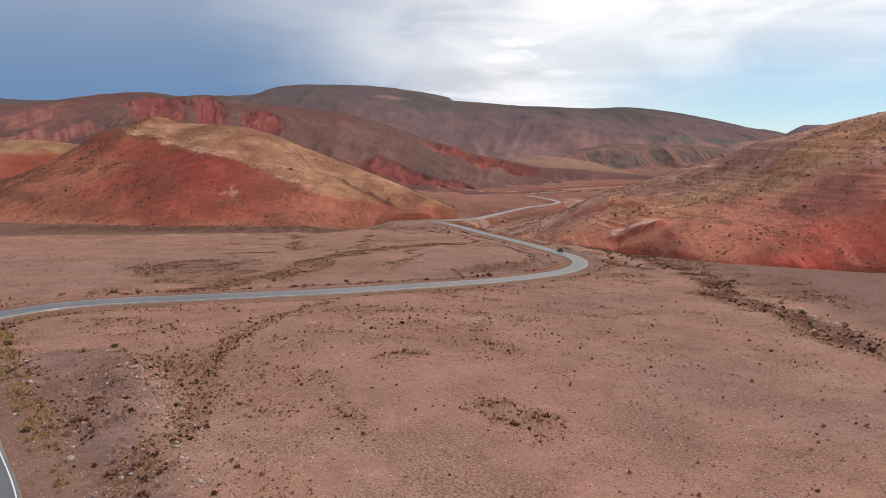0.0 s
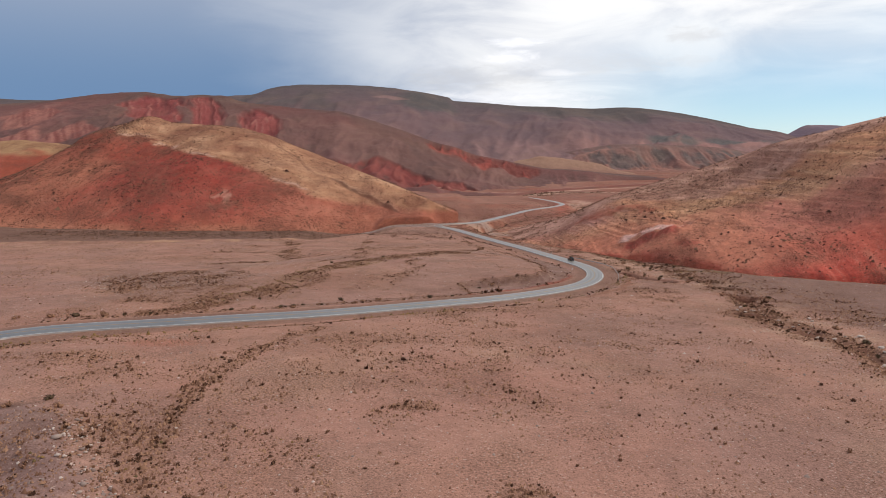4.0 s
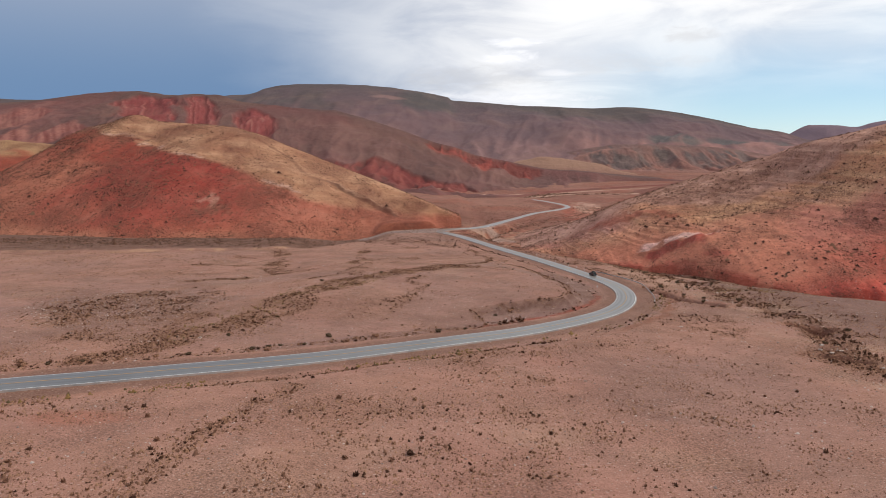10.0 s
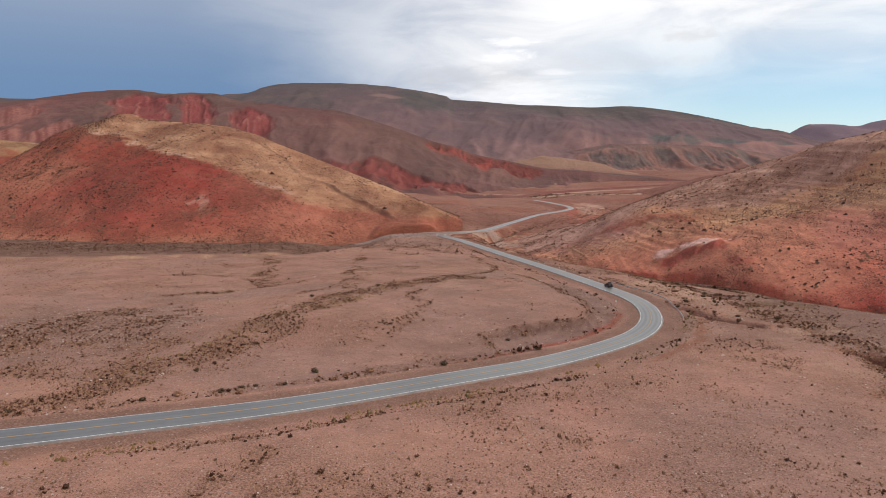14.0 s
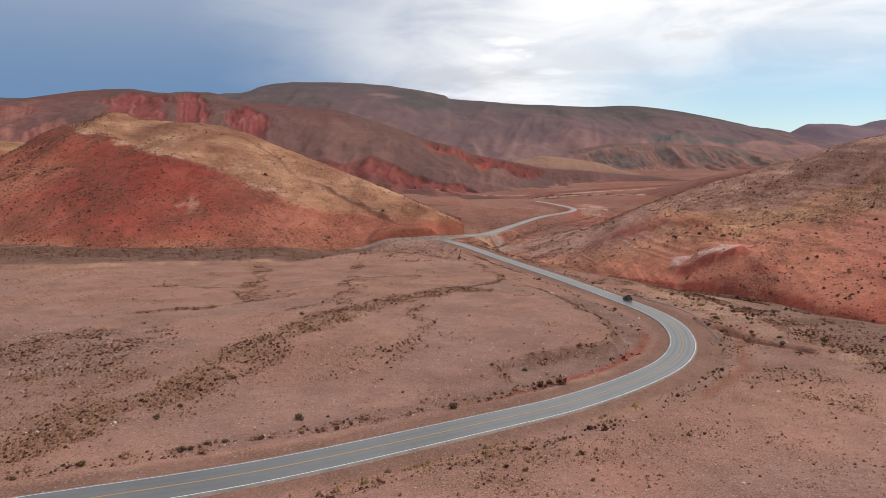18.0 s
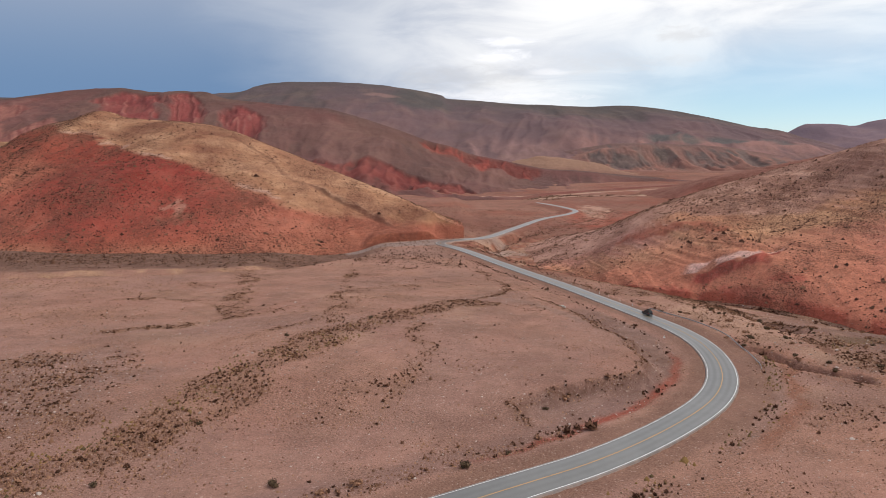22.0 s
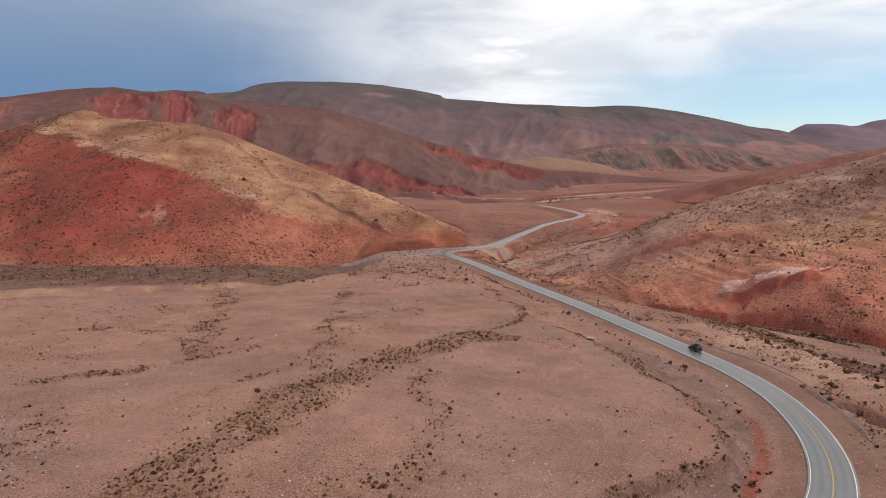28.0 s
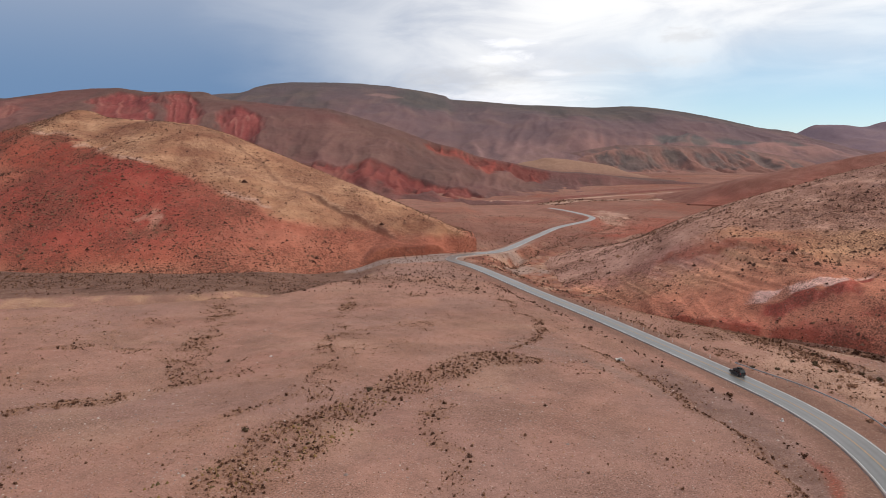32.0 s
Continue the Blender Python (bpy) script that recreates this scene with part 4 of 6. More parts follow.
def tone_main(U, X, Y, Z, G):
    w = fbm(X / 500, Y / 500, 5, 81)
    # purple-grey stops carry the aerial haze in the colour
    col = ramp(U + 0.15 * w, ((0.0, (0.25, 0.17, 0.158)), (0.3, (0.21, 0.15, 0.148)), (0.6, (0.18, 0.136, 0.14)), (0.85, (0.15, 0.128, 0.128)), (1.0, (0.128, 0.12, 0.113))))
    col = blend(col, (0.12, 0.115, 0.105), 0.7 * sstep(fbm(X / 380, Y / 700, 4, 82), 0.0, 0.4) * sstep(U, 0.5, 0.7))
    col = blend(col, (0.235, 0.158, 0.152), 0.5 * sstep(G, 0.6, 0.8) * (1 - sstep(U, 0.6, 0.8)))
    rib = ridged(X / 95 + 0.8 * fbm(X / 260, Y / 260, 3, 171), Y / 420, 3, 172)
    col = blend(col, ramp(rib, ((0.4, (0.155, 0.115, 0.118)), (0.65, (0.25, 0.165, 0.155)), (0.88, (0.37, 0.25, 0.225)))), 0.6 * (1 - sstep(U + 0.2 * w, 0.22, 0.5)))
    col = blend(col, (0.112, 0.118, 0.110), 0.75 * (1 - sstep(np.hypot((X + 120) / 170, (U - 0.78) / 0.2) + 0.8 * w, 0.4, 1.0)))
    d = np.hypot((X - 1150) / 750, (U - 0.24) / 0.18)
    col = blend(col, (0.42, 0.25, 0.205), 0.75 * (1 - sstep(d, 0.4, 1.1)) * sstep(G, 0.55, 0.75))
    for cx, rx in ((1080, 130), (1330, 110), (1580, 120)):
        d = np.hypot((X - cx) / rx, (U - 0.36) / 0.09)
        col = blend(col, (0.13, 0.145, 0.135), 0.8 * (1 - sstep(d + 0.5 * w, 0.5, 1.0)) * (1 - sstep(G, 0.62, 0.8)))
    d = np.hypot((X + 330) / 110, (U - 0.80) / 0.03)
    # a little bluer overall, again for painted haze
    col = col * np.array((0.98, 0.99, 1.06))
    return blend(col, (0.36, 0.245, 0.225), 0.6 * (1 - sstep(d + 0.6 * w + 0.5 * fbm(X / 60, Y / 60, 3, 85), 0.4, 1.0)))


def tone_foot(U, X, Y, Z, G):
    w = fbm(X / 150, Y / 150, 4, 86)
    col = ramp(U + 0.2 * w, ((0.0, (0.33, 0.20, 0.165)), (0.4, (0.35, 0.20, 0.165)), (0.8, (0.28, 0.175, 0.155)), (1.0, (0.21, 0.145, 0.135))))
    grey = np.zeros_like(U)
    for cx, rx in ((700, 85), (862, 45), (975, 60), (1180, 130)):
        grey = np.maximum(grey, 1 - sstep(np.hypot((X - cx) / (1.3 * rx), (U - 0.70) / 0.34) + 1.2 * fbm(X / 60, Y / 130, 4, 173), 0.35, 1.05))
    col = blend(col, ramp(fbm(X / 30, Y / 60, 3, 174), ((-0.4, (0.115, 0.122, 0.12)), (0.4, (0.185, 0.165, 0.16)))), 0.8 * grey * (1 - sstep(G, 0.66, 0.84)))
    return blend(col, (0.42, 0.26, 0.215), 0.5 * sstep(G, 0.68, 0.82) * (1 - sstep(U, 0.7, 0.95)))


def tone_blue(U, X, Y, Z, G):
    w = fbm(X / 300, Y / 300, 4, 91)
    # distance haze is put into these pale blue-violet colours
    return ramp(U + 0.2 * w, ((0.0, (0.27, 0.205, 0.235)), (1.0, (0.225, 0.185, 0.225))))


def tone_spur(U, X, Y, Z, G):
    w = fbm(X / 60, Y / 60, 4, 95)
    return ramp(U + 0.3 * w, ((0.0, (0.37, 0.155, 0.115)), (0.5, (0.34, 0.145, 0.112)), (1.0, (0.29, 0.15, 0.12))))


def tone_straw(U, X, Y, Z, G):
    w = fbm(X / 80, Y / 80, 4, 97)
    return ramp(U + 0.3 * w, ((0.0, (0.28, 0.165, 0.135)), (0.5, (0.33, 0.215, 0.16)), (1.0, (0.37, 0.25, 0.18))))


SCAR = ((120, 461), (127, 450), (136, 443), (144, 445))
SCAR_TIP = ((144, 443.5), (151, 443))
SCAR_LIP = ((106, 471), (116, 461.5), (122, 457), (130, 450.5), (137, 445.5), (142, 442), (148, 440))
SCAR_PATCH = ((147, 449), (155, 448))
LEDGE = ((102, 540), (112, 530), (128, 512), (143, 491))


def shape_red(U, X, Y, Z, D):
    for cirque in CIRQUES:
        m = bowl(U, X, Y, *cirque)
        Z = Z - m * (3 + 11 * (1 - flutes(X, Y)))
    fold = ridged(X * 1500 / Y / 75 + 0.8 * fbm(X / 200, Y / 200, 3, 164), Y / 420, 4, 165)
    Z = Z - 14 * (1 - fold) * sstep(U, 0.03, 0.25) * (1 - sstep(U, 0.8, 0.97))
    m = np.maximum(cliff_belt(X, Y, CLIFF_LOW), cliff_belt(X, Y, CLIFF_HIGH))
    return Z - m * (2 + 13 * (1 - cliff_rills(X, Y)))


def shape_west(U, X, Y, Z, D):
    w = fbm(X / 9, Y / 9, 3, 45)
    cut = sstep(X, -68, -58) * (1 - sstep(X, -20, -10))
    d, along, side = sided(X + 2.5 * w, Y + 2.5 * w, OUTCROP)
    Z = Z + 3.0 * (sstep(side * d, -4.0, 1.0) - 0.5) * (1 - sstep(d, 5, 16)) * sstep(along, 0, 0.1) * (1 - sstep(along, 0.9, 1.0))
    Z = Z - 1.6 * (1 - ridged((X + 14 * w) / 16, (Y - 0.5 * X) / 90, 3, 143)) * sstep(U, 0.03, 0.2) * (1 - sstep(U, 0.8, 1.0))
    return Z + 5.5 * cut * sstep(D, -0.5, 2.0 + 1.0 * w) * (1 - sstep(D, 8, 24))


def shape_east(U, X, Y, Z, D):
    w = fbm(X / 10, Y / 10, 4, 55)
    bank = sstep(X, 160, 185) * (4.5 + 3 * fbm(X / 25, X * 0, 3, 56))
    bank = bank + 2.4 * sstep(X, 76, 92) * (1 - sstep(X, 155, 175))
    Z = Z + bank * sstep(D, -0.5, 3 + 2 * w + 2 * sstep(X, 160, 185)) * (1 - sstep(D, 30, 70))
    # steep faces: the scar under its pale cap, and the rusty ledge higher up
    rill = 1.2 * fbm((X - Y) / 2.5, (X + Y) / 18, 3, 63)
    for line, high, reach in ((SCAR_LIP, 2.2, 14), (LEDGE, 2.5, 26)):
        d, along, side = sided(X + 1.5 * w, Y + 1.5 * w, line)
        ends = sstep(along, 0.0, 0.12) * (1 - sstep(along, 0.88, 1.0))
        step = (sstep(side * d, -6.0, 1.5) - 0.5) * (1 - sstep(d, 7, reach))
        Z = Z + high * ends * step + 0.12 * rill * ends * (1 - sstep(d, 2, 9)) * (side < 0)
    course = fbm(X / 70, Z / 1.6, 3, 64)
    Z = Z - 1.5 * (1 - ridged((X + Y) / 20 + 0.7 * w, (Y - X) / 90, 3, 156)) * sstep(U, 0.04, 0.2) * (1 - sstep(U, 0.75, 1.0))
    return Z + 0.7 * sstep(course, 0.1, 0.25) * sstep(U, 0.22, 0.4) * (1 - sstep(U, 0.85, 1.0))


build_ground()
west_hill = ridge_hill("hill", "red and straw-coloured rounded desert hill dotted with shrubs",
    ((-900, 760, 10, 700, -14), (-700, 740, 2, 660, -16), (-560, 730, 8, 640, -17), (-490, 745, 18, 630, -18), (-443, 800, 51, 605, -19), (-421, 835, 72, 598, -19), (-392, 843, 80, 591, -20), (-367, 850, 87.5, 583, -20),
     (-345, 848, 81, 577, -20), (-251, 800, 74.5, 554, -21), (-215, 790, 66.5, 550, -21), (-168, 760, 51, 544, -21), (-119, 730, 34.5, 552, -20), (-75, 695, 21, 590, -19),
     (-53, 682, 13.5, 612, -18), (-11, 652, -2, 642, -18), (10, 662, -12, 656, -20)),
    170, 420, 1.35, 220, tone_west, ((90, 5), (25, 2.0), (7, 0.6)), gully=(45, 5), seed=100, seat=True, shape=shape_west)
east_hill = ridge_hill("hill", "orange and tan desert hillside with a red scar above a creek",
    ((30, 590, -33, 560, 0), (55, 570, -26, 520, 0), (75, 560, -19, 490, 0), (95, 545, -9, 466, 0), (112, 530, 2, 446, 0), (133, 525, 14, 422, 0), (150, 545, 17, 392, 0), (165, 565, 19, 363, 0), (190, 575, 25.5, 345, 0),
     (205, 572, 31, 342, 0), (218, 566, 35.5, 336, 0), (230, 552, 43, 328, 0), (240, 525, 51, 320, 0), (252, 500, 60, 312, 0), (290, 470, 73, 288, 0), (330, 445, 85, 267, 0), (420, 400, 105, 232, 0),
     (550, 350, 130, 190, 0), (800, 300, 165, 100, 0), (1000, 280, 175, 60, 0)),
    215, 440, 2.3, 240, tone_east, ((70, 5), (22, 2.0), (7, 0.8)), M_BRAE, gully=(50, 4), seed=200, seat=True, shape=shape_east, packed=(60, 270, 320))
ridge_hill("hill", "low dark red ridge behind the tan hillside",
    ((380, 1290, -45, 1230, -42), (484, 1250, -5, 1120, -38), (565, 1250, 11, 1100, -38), (636, 1250, 25, 1080, -36), (696, 1250, 37, 1060, -36), (900, 1230, 75, 1000, -33), (1300, 1200, 120, 900, -30)),
    60, 160, 1.3, 300, tone_spur, ((120, 8), (40, 3)), M_SLOPE, (60, 6), seed=300)
ridge_hill("hill", "red hill with a straw-coloured crest behind the western hill",
    ((-1500, 1180, 70, 900, -20), (-1100, 1150, 60, 930, -22), (-760, 1150, 55, 950, -24), (-650, 1150, 51, 955, -25), (-560, 1140, 30, 960, -26), (-470, 1130, -5, 970, -27), (-380, 1130, -35, 980, -28)),
    70, 220, 1.4, 260, lambda U, X, Y, Z, G: blend(ramp(fbm(X / 60, Y / 60, 4, 98), ((-0.5, (0.36, 0.10, 0.065)), (0.5, (0.38, 0.13, 0.085)))), TAN, sstep(U + 0.1 * fbm(X / 40, Y / 40, 3, 99), 0.66, 0.78)),
    ((90, 6), (25, 2)), gully=(50, 6), seed=350)
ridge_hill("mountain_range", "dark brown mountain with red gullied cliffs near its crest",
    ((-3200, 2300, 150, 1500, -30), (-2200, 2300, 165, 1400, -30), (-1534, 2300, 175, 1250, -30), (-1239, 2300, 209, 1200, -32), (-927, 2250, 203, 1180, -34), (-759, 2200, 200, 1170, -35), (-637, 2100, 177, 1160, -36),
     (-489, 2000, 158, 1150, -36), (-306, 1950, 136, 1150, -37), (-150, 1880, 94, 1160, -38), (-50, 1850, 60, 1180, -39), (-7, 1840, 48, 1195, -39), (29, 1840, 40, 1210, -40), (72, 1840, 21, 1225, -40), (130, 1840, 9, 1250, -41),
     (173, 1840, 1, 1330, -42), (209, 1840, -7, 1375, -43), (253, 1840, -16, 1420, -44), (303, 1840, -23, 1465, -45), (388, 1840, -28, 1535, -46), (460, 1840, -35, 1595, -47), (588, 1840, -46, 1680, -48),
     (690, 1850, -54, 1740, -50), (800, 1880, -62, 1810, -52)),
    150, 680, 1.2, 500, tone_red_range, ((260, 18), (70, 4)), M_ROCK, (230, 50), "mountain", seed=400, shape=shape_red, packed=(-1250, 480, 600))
ridge_hill("hill", "low straw-coloured hill on the valley floor",
    ((150, 2250, -56, 2100, -50), (220, 2250, -18, 2000, -50), (276, 2250, -7, 1980, -50), (347, 2250, -2, 1980, -50), (435, 2250, -11, 1980, -50), (506, 2250, -23, 2000, -50), (577, 2250, -45, 2050, -50), (680, 2260, -62, 2100, -52)),
    60, 160, 1.3, 250, tone_straw, ((80, 6),), M_ROCK, (90, 8), seed=600)
ridge_hill("hill", "pink and grey gullied foothills below the range",
    ((150, 3000, -58, 2500, -52), (350, 2950, -26, 2450, -52), (520, 2900, 4, 2400, -52), (700, 2850, 36, 2380, -52), (900, 2800, 36, 2350, -52), (1150, 2800, 22, 2350, -52), (1350, 2820, -6, 2380, -53), (1600, 2850, -28, 2420, -53), (1950, 2950, -58, 2600, -55)),
    110, 420, 1.3, 500, tone_foot, ((160, 8), (50, 3)), M_ROCK, (120, 66), seed=650)
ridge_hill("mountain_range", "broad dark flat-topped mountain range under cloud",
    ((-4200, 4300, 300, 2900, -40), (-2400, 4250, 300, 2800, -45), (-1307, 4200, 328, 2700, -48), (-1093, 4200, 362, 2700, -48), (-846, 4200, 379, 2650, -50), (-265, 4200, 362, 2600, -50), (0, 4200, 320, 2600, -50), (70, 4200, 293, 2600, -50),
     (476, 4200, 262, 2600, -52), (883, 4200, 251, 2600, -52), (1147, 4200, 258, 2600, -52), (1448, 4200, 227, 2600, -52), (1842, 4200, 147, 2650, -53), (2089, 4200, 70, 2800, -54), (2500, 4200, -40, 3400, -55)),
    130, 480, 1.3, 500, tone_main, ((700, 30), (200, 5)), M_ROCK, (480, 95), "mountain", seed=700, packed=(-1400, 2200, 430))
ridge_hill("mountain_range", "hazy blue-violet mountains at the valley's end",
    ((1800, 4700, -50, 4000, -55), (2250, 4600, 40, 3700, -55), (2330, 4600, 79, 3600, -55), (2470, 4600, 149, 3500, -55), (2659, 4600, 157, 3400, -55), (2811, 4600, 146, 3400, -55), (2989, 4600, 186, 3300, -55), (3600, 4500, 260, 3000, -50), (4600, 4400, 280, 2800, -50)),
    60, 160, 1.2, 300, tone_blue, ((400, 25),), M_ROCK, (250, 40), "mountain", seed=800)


# ---- road ----


def ribbon(name, lo, hi, lift, material, parent=None):
    """A strip of the road between two offsets from its centre (to the right of travel)."""
    c = CENTRE
    t = np.gradient(c, axis=0)
    t /= np.linalg.norm(t, axis=1)[:, None]
    nrm = np.stack([t[:, 1], -t[:, 0]], 1)
    idx = np.arange(len(c))
    offs = np.linspace(lo, hi, 23 if hi - lo > 2 else 2)
    verts, faces = [], []
    m = len(offs)
    for i in idx:
        for o in offs:
            camber = -0.02 * abs(o)
            verts.append((c[i, 0] + nrm[i, 0] * o, c[i, 1] + nrm[i, 1] * o, ROAD_Z[i] + camber + lift))
    for k in range(len(idx) - 1):
        for j in range(m - 1):
            a = k * m + j
            faces.append((a, a + m, a + m + 1, a + 1))
    if hi - lo > 2:  # the pavement's edges go down into the shoulder
        base = len(verts)
        for i in idx:
            for o in (lo - 0.25, hi + 0.25):
                verts.append((c[i, 0] + nrm[i, 0] * o, c[i, 1] + nrm[i, 1] * o, ROAD_Z[i] - 0.5))
        for k in range(len(idx) - 1):
            a, b = k * m, base + 2 * k
            faces.append((a, b, b + 2, a + m))
            faces.append((a + m - 1, a + 2 * m - 1, b + 3, b + 1))
    me = bpy.data.meshes.new(name)
    me.from_pydata(verts, [], faces)
    me.materials.append(material)
    if m > 2:  # wheel paths in the first channel, blown dust along the edges in the second
        wear = np.zeros((len(verts), 4))
        path = np.exp(-((np.abs(np.abs(offs) - 1.65) - 0.75) / 0.45) ** 2)
        dust = np.clip((np.abs(offs) - 3.2) / 0.35, 0, 1)
        wear[:len(idx) * m, 0], wear[:len(idx) * m, 1] = np.tile(path, len(idx)), np.tile(dust, len(idx))
        wear[len(idx) * m:, 1] = 1
        me.attributes.new("wear", "FLOAT_COLOR", "POINT").data.foreach_set("color", wear.ravel().astype(np.float32))
    me.update()
    ob = new(name, me)
    ob.parent = parent
    return ob


road = tagged(ribbon("road", -3.55, 3.55, 0.0, M_ASPHALT), "two-lane grey asphalt road winding across the plain", "road", kind="structure")
ribbon("edge_line", -3.27, -3.16, 0.012, M_WHITE, road)
ribbon("edge_line", 3.13, 3.28, 0.012, M_WHITE, road)
ribbon("centre_line", -0.11, 0.11, 0.012, M_ORANGE, road)


# ---- plants and stones in great number ----
ICO = 1.618034
ICO_V = np.array([(-1, ICO, 0), (1, ICO, 0), (-1, -ICO, 0), (1, -ICO, 0), (0, -1, ICO), (0, 1, ICO), (0, -1, -ICO), (0, 1, -ICO), (ICO, 0, -1), (ICO, 0, 1), (-ICO, 0, -1), (-ICO, 0, 1)]) / 1.902
ICO_F = np.array([(0, 11, 5), (0, 5, 1), (0, 1, 7), (0, 7, 10), (0, 10, 11), (1, 5, 9), (5, 11, 4), (11, 10, 2), (10, 7, 6), (7, 1, 8), (3, 9, 4), (3, 4, 2), (3, 2, 6), (3, 6, 8), (3, 8, 9), (4, 9, 5), (2, 4, 11), (6, 2, 10), (8, 6, 7), (9, 8, 1)])
rng = np.random.default_rng(7)


def scatter(name, places, sizes, flat, rough, material, label, category, sink=0.1, shape=(ICO_V, ICO_F)):
    """One mesh of many small uneven lumps at the places, each of its own size, turn and shape."""
    n, (sv, sf) = len(places), shape
    m = len(sv)
    v = np.repeat(sv[None], n, 0) * (1 + rough * rng.uniform(-1, 1, (n, m, 1)))
    a = rng.uniform(0, 2 * np.pi, n)
    c, s = np.cos(a)[:, None], np.sin(a)[:, None]
    stretch = rng.uniform(0.8, 1.3, (n, 1))
    x, y = v[..., 0] * stretch, v[..., 1]
    v = np.stack([x * c - y * s, x * s + y * c, v[..., 2] * flat * rng.uniform(0.7, 1.3, (n, 1)) + flat * (1 - sink) * 0.7], -1) * sizes[:, None, None]
    v = v + places[:, None, :]
    f = (sf[None] + m * np.arange(n)[:, None, None]).reshape(-1)
    me = bpy.data.meshes.new(name)
    me.vertices.add(m * n)
    me.vertices.foreach_set("co", v.ravel().astype(np.float32))
    me.loops.add(len(f))
    me.loops.foreach_set("vertex_index", f.astype(np.int32))
    me.polygons.add(len(f) // 3)
    me.polygons.foreach_set("loop_start", np.arange(0, len(f), 3, dtype=np.int32))
    me.update(calc_edges=True)
    me.materials.append(material)
    return tagged(new(name, me), label, category, kind="stuff")


def on_ground(x, y):
    return np.stack([x, y, ground_z(x, y)], 1)


def strew(count, x0, x1, y0, y1, power, seed):
    r = np.random.default_rng(seed)
    x, y = r.uniform(x0, x1, count), r.uniform(y0, y1, count)
    rd, _, _ = road_near(x, y)
    p = np.maximum(power(x, y), 0.5 * (1 - sstep(np.abs(rd - 11.5), 1.0, 3.2)) * sstep(fbm(x / 12, y / 12, 3, 27), -0.35, 0.2) * (1 - 0.75 * sstep(x, 10, 35)))
    p = p * sstep(rd, 6.0, 10.0)
    keep = r.uniform(0, 1, count) < p
    return x[keep], y[keep]


def on_hill(hill, count, seed, power=None):
    """Random places on a hill's front."""
    X, Y, Z = hill
    r = np.random.default_rng(seed)
    i, j = r.integers(4, X.shape[0] - 2, count), r.integers(0, X.shape[1] - 1, count)
    area = np.abs((X[i, j + 1] - X[i, j]) * (Y[i + 1, j] - Y[i, j]))
    keep = r.uniform(0, 1, count) < area / np.percentile(area, 97)
    i, j = i[keep], j[keep]
    u, w = r.uniform(0, 1, len(i)), r.uniform(0, 1, len(i))
    p = [(A[i, j] * (1 - u) + A[i, j + 1] * u) * (1 - w) + (A[i + 1, j] * (1 - u) + A[i + 1, j + 1] * u) * w for A in (X, Y, Z)]
    p = np.stack(p, 1)
    if power is not None:
        p = p[r.uniform(0, 1, len(p)) < power(p[:, 0], p[:, 1])]
    return p


TUFT_V = np.array([(1, 0, -0.7), (0.31, 0.95, -0.6), (-0.81, 0.59, -0.8), (-0.81, -0.59, -0.6), (0.31, -0.95, -0.7), (0.1, 0.05, 0.85)], float)
TUFT_F = np.array([(0, 1, 5), (1, 2, 5), (2, 3, 5), (3, 4, 5), (4, 0, 5)])
TUFT = (TUFT_V, TUFT_F)


def brush_shape(blades):
    """A low tuft ringed by stiff outward blades."""
    v, f = [tuple(q) for q in TUFT_V * (0.7, 0.7, 0.75)], [tuple(q) for q in TUFT_F]
    for k in range(blades):
        a, lift = 2.4 * k, 0.15 + 0.8 * ((k * 5) % blades) / blades
        out = math.sqrt(max(0.1, 0.85 - lift * lift))
        i = len(v)
        v += [(0.5 * math.cos(a - 1.0), 0.5 * math.sin(a - 1.0), -0.3), (0.5 * math.cos(a + 1.0), 0.5 * math.sin(a + 1.0), -0.3), (out * math.cos(a), out * math.sin(a), lift)]
        f.append((i, i + 1, i + 2))
    return np.array(v, float), np.array(f)


BRUSH = brush_shape(9)
DOT = (np.array([(1, 0, -0.7), (-0.5, 0.87, -0.7), (-0.5, -0.87, -0.7), (0.1, 0.0, 1.0)], float), np.array([(0, 1, 3), (1, 2, 3), (2, 0, 3)]))
gx, gy = strew(440000, -130, 178, 52, 480, lambda x, y: np.clip(cover(x, y) * 1.2, 0, 0.92), 11)
c = np.maximum(cover(gx, gy), 0.6 * (1 - sstep(np.abs(road_near(gx, gy)[0] - 11.5), 1.0, 3.2)) * (gx < 15))
gs = np.exp(rng.normal(-2.12, 0.46, len(gx))) * (0.72 + 0.70 * c)
big = gs > 0.29
tiny = gs < 0.125
p = on_ground(gx, gy)
scatter("tussock", p[big], gs[big], 0.72, 0.34, M_BUSH, "scattered dry brown tussocks on the stony plain", "shrubs", shape=BRUSH)
mid = ~big & ~tiny
scatter("tussock", p[mid], 1.1 * gs[mid], 0.6, 0.3, M_BUSH, "small dry tufts sprinkled over the stony plain", "shrubs", shape=DOT)
scatter("tussock", p[tiny], 1.15 * gs[tiny], 0.75, 0.3, M_BUSH, "tiny dry tufts sprinkled over the stony plain", "shrubs", shape=DOT)
gx, gy = strew(260000, -130, 120, 52, 250, lambda x, y: np.clip((cover(x, y) - 0.22) * 1.3, 0, 0.8), 21)
scatter("tussock", on_ground(gx, gy), np.exp(rng.normal(-1.95, 0.38, len(gx))), 0.75, 0.3, M_BUSH, "crowded small brown tufts on the near plain", "shrubs", shape=DOT)
gx, gy = strew(130000, -130, 178, 52, 480, lambda x, y: 0.002 + 1.1 * np.clip(cover(x, y) - 0.36, 0, 1), 22)
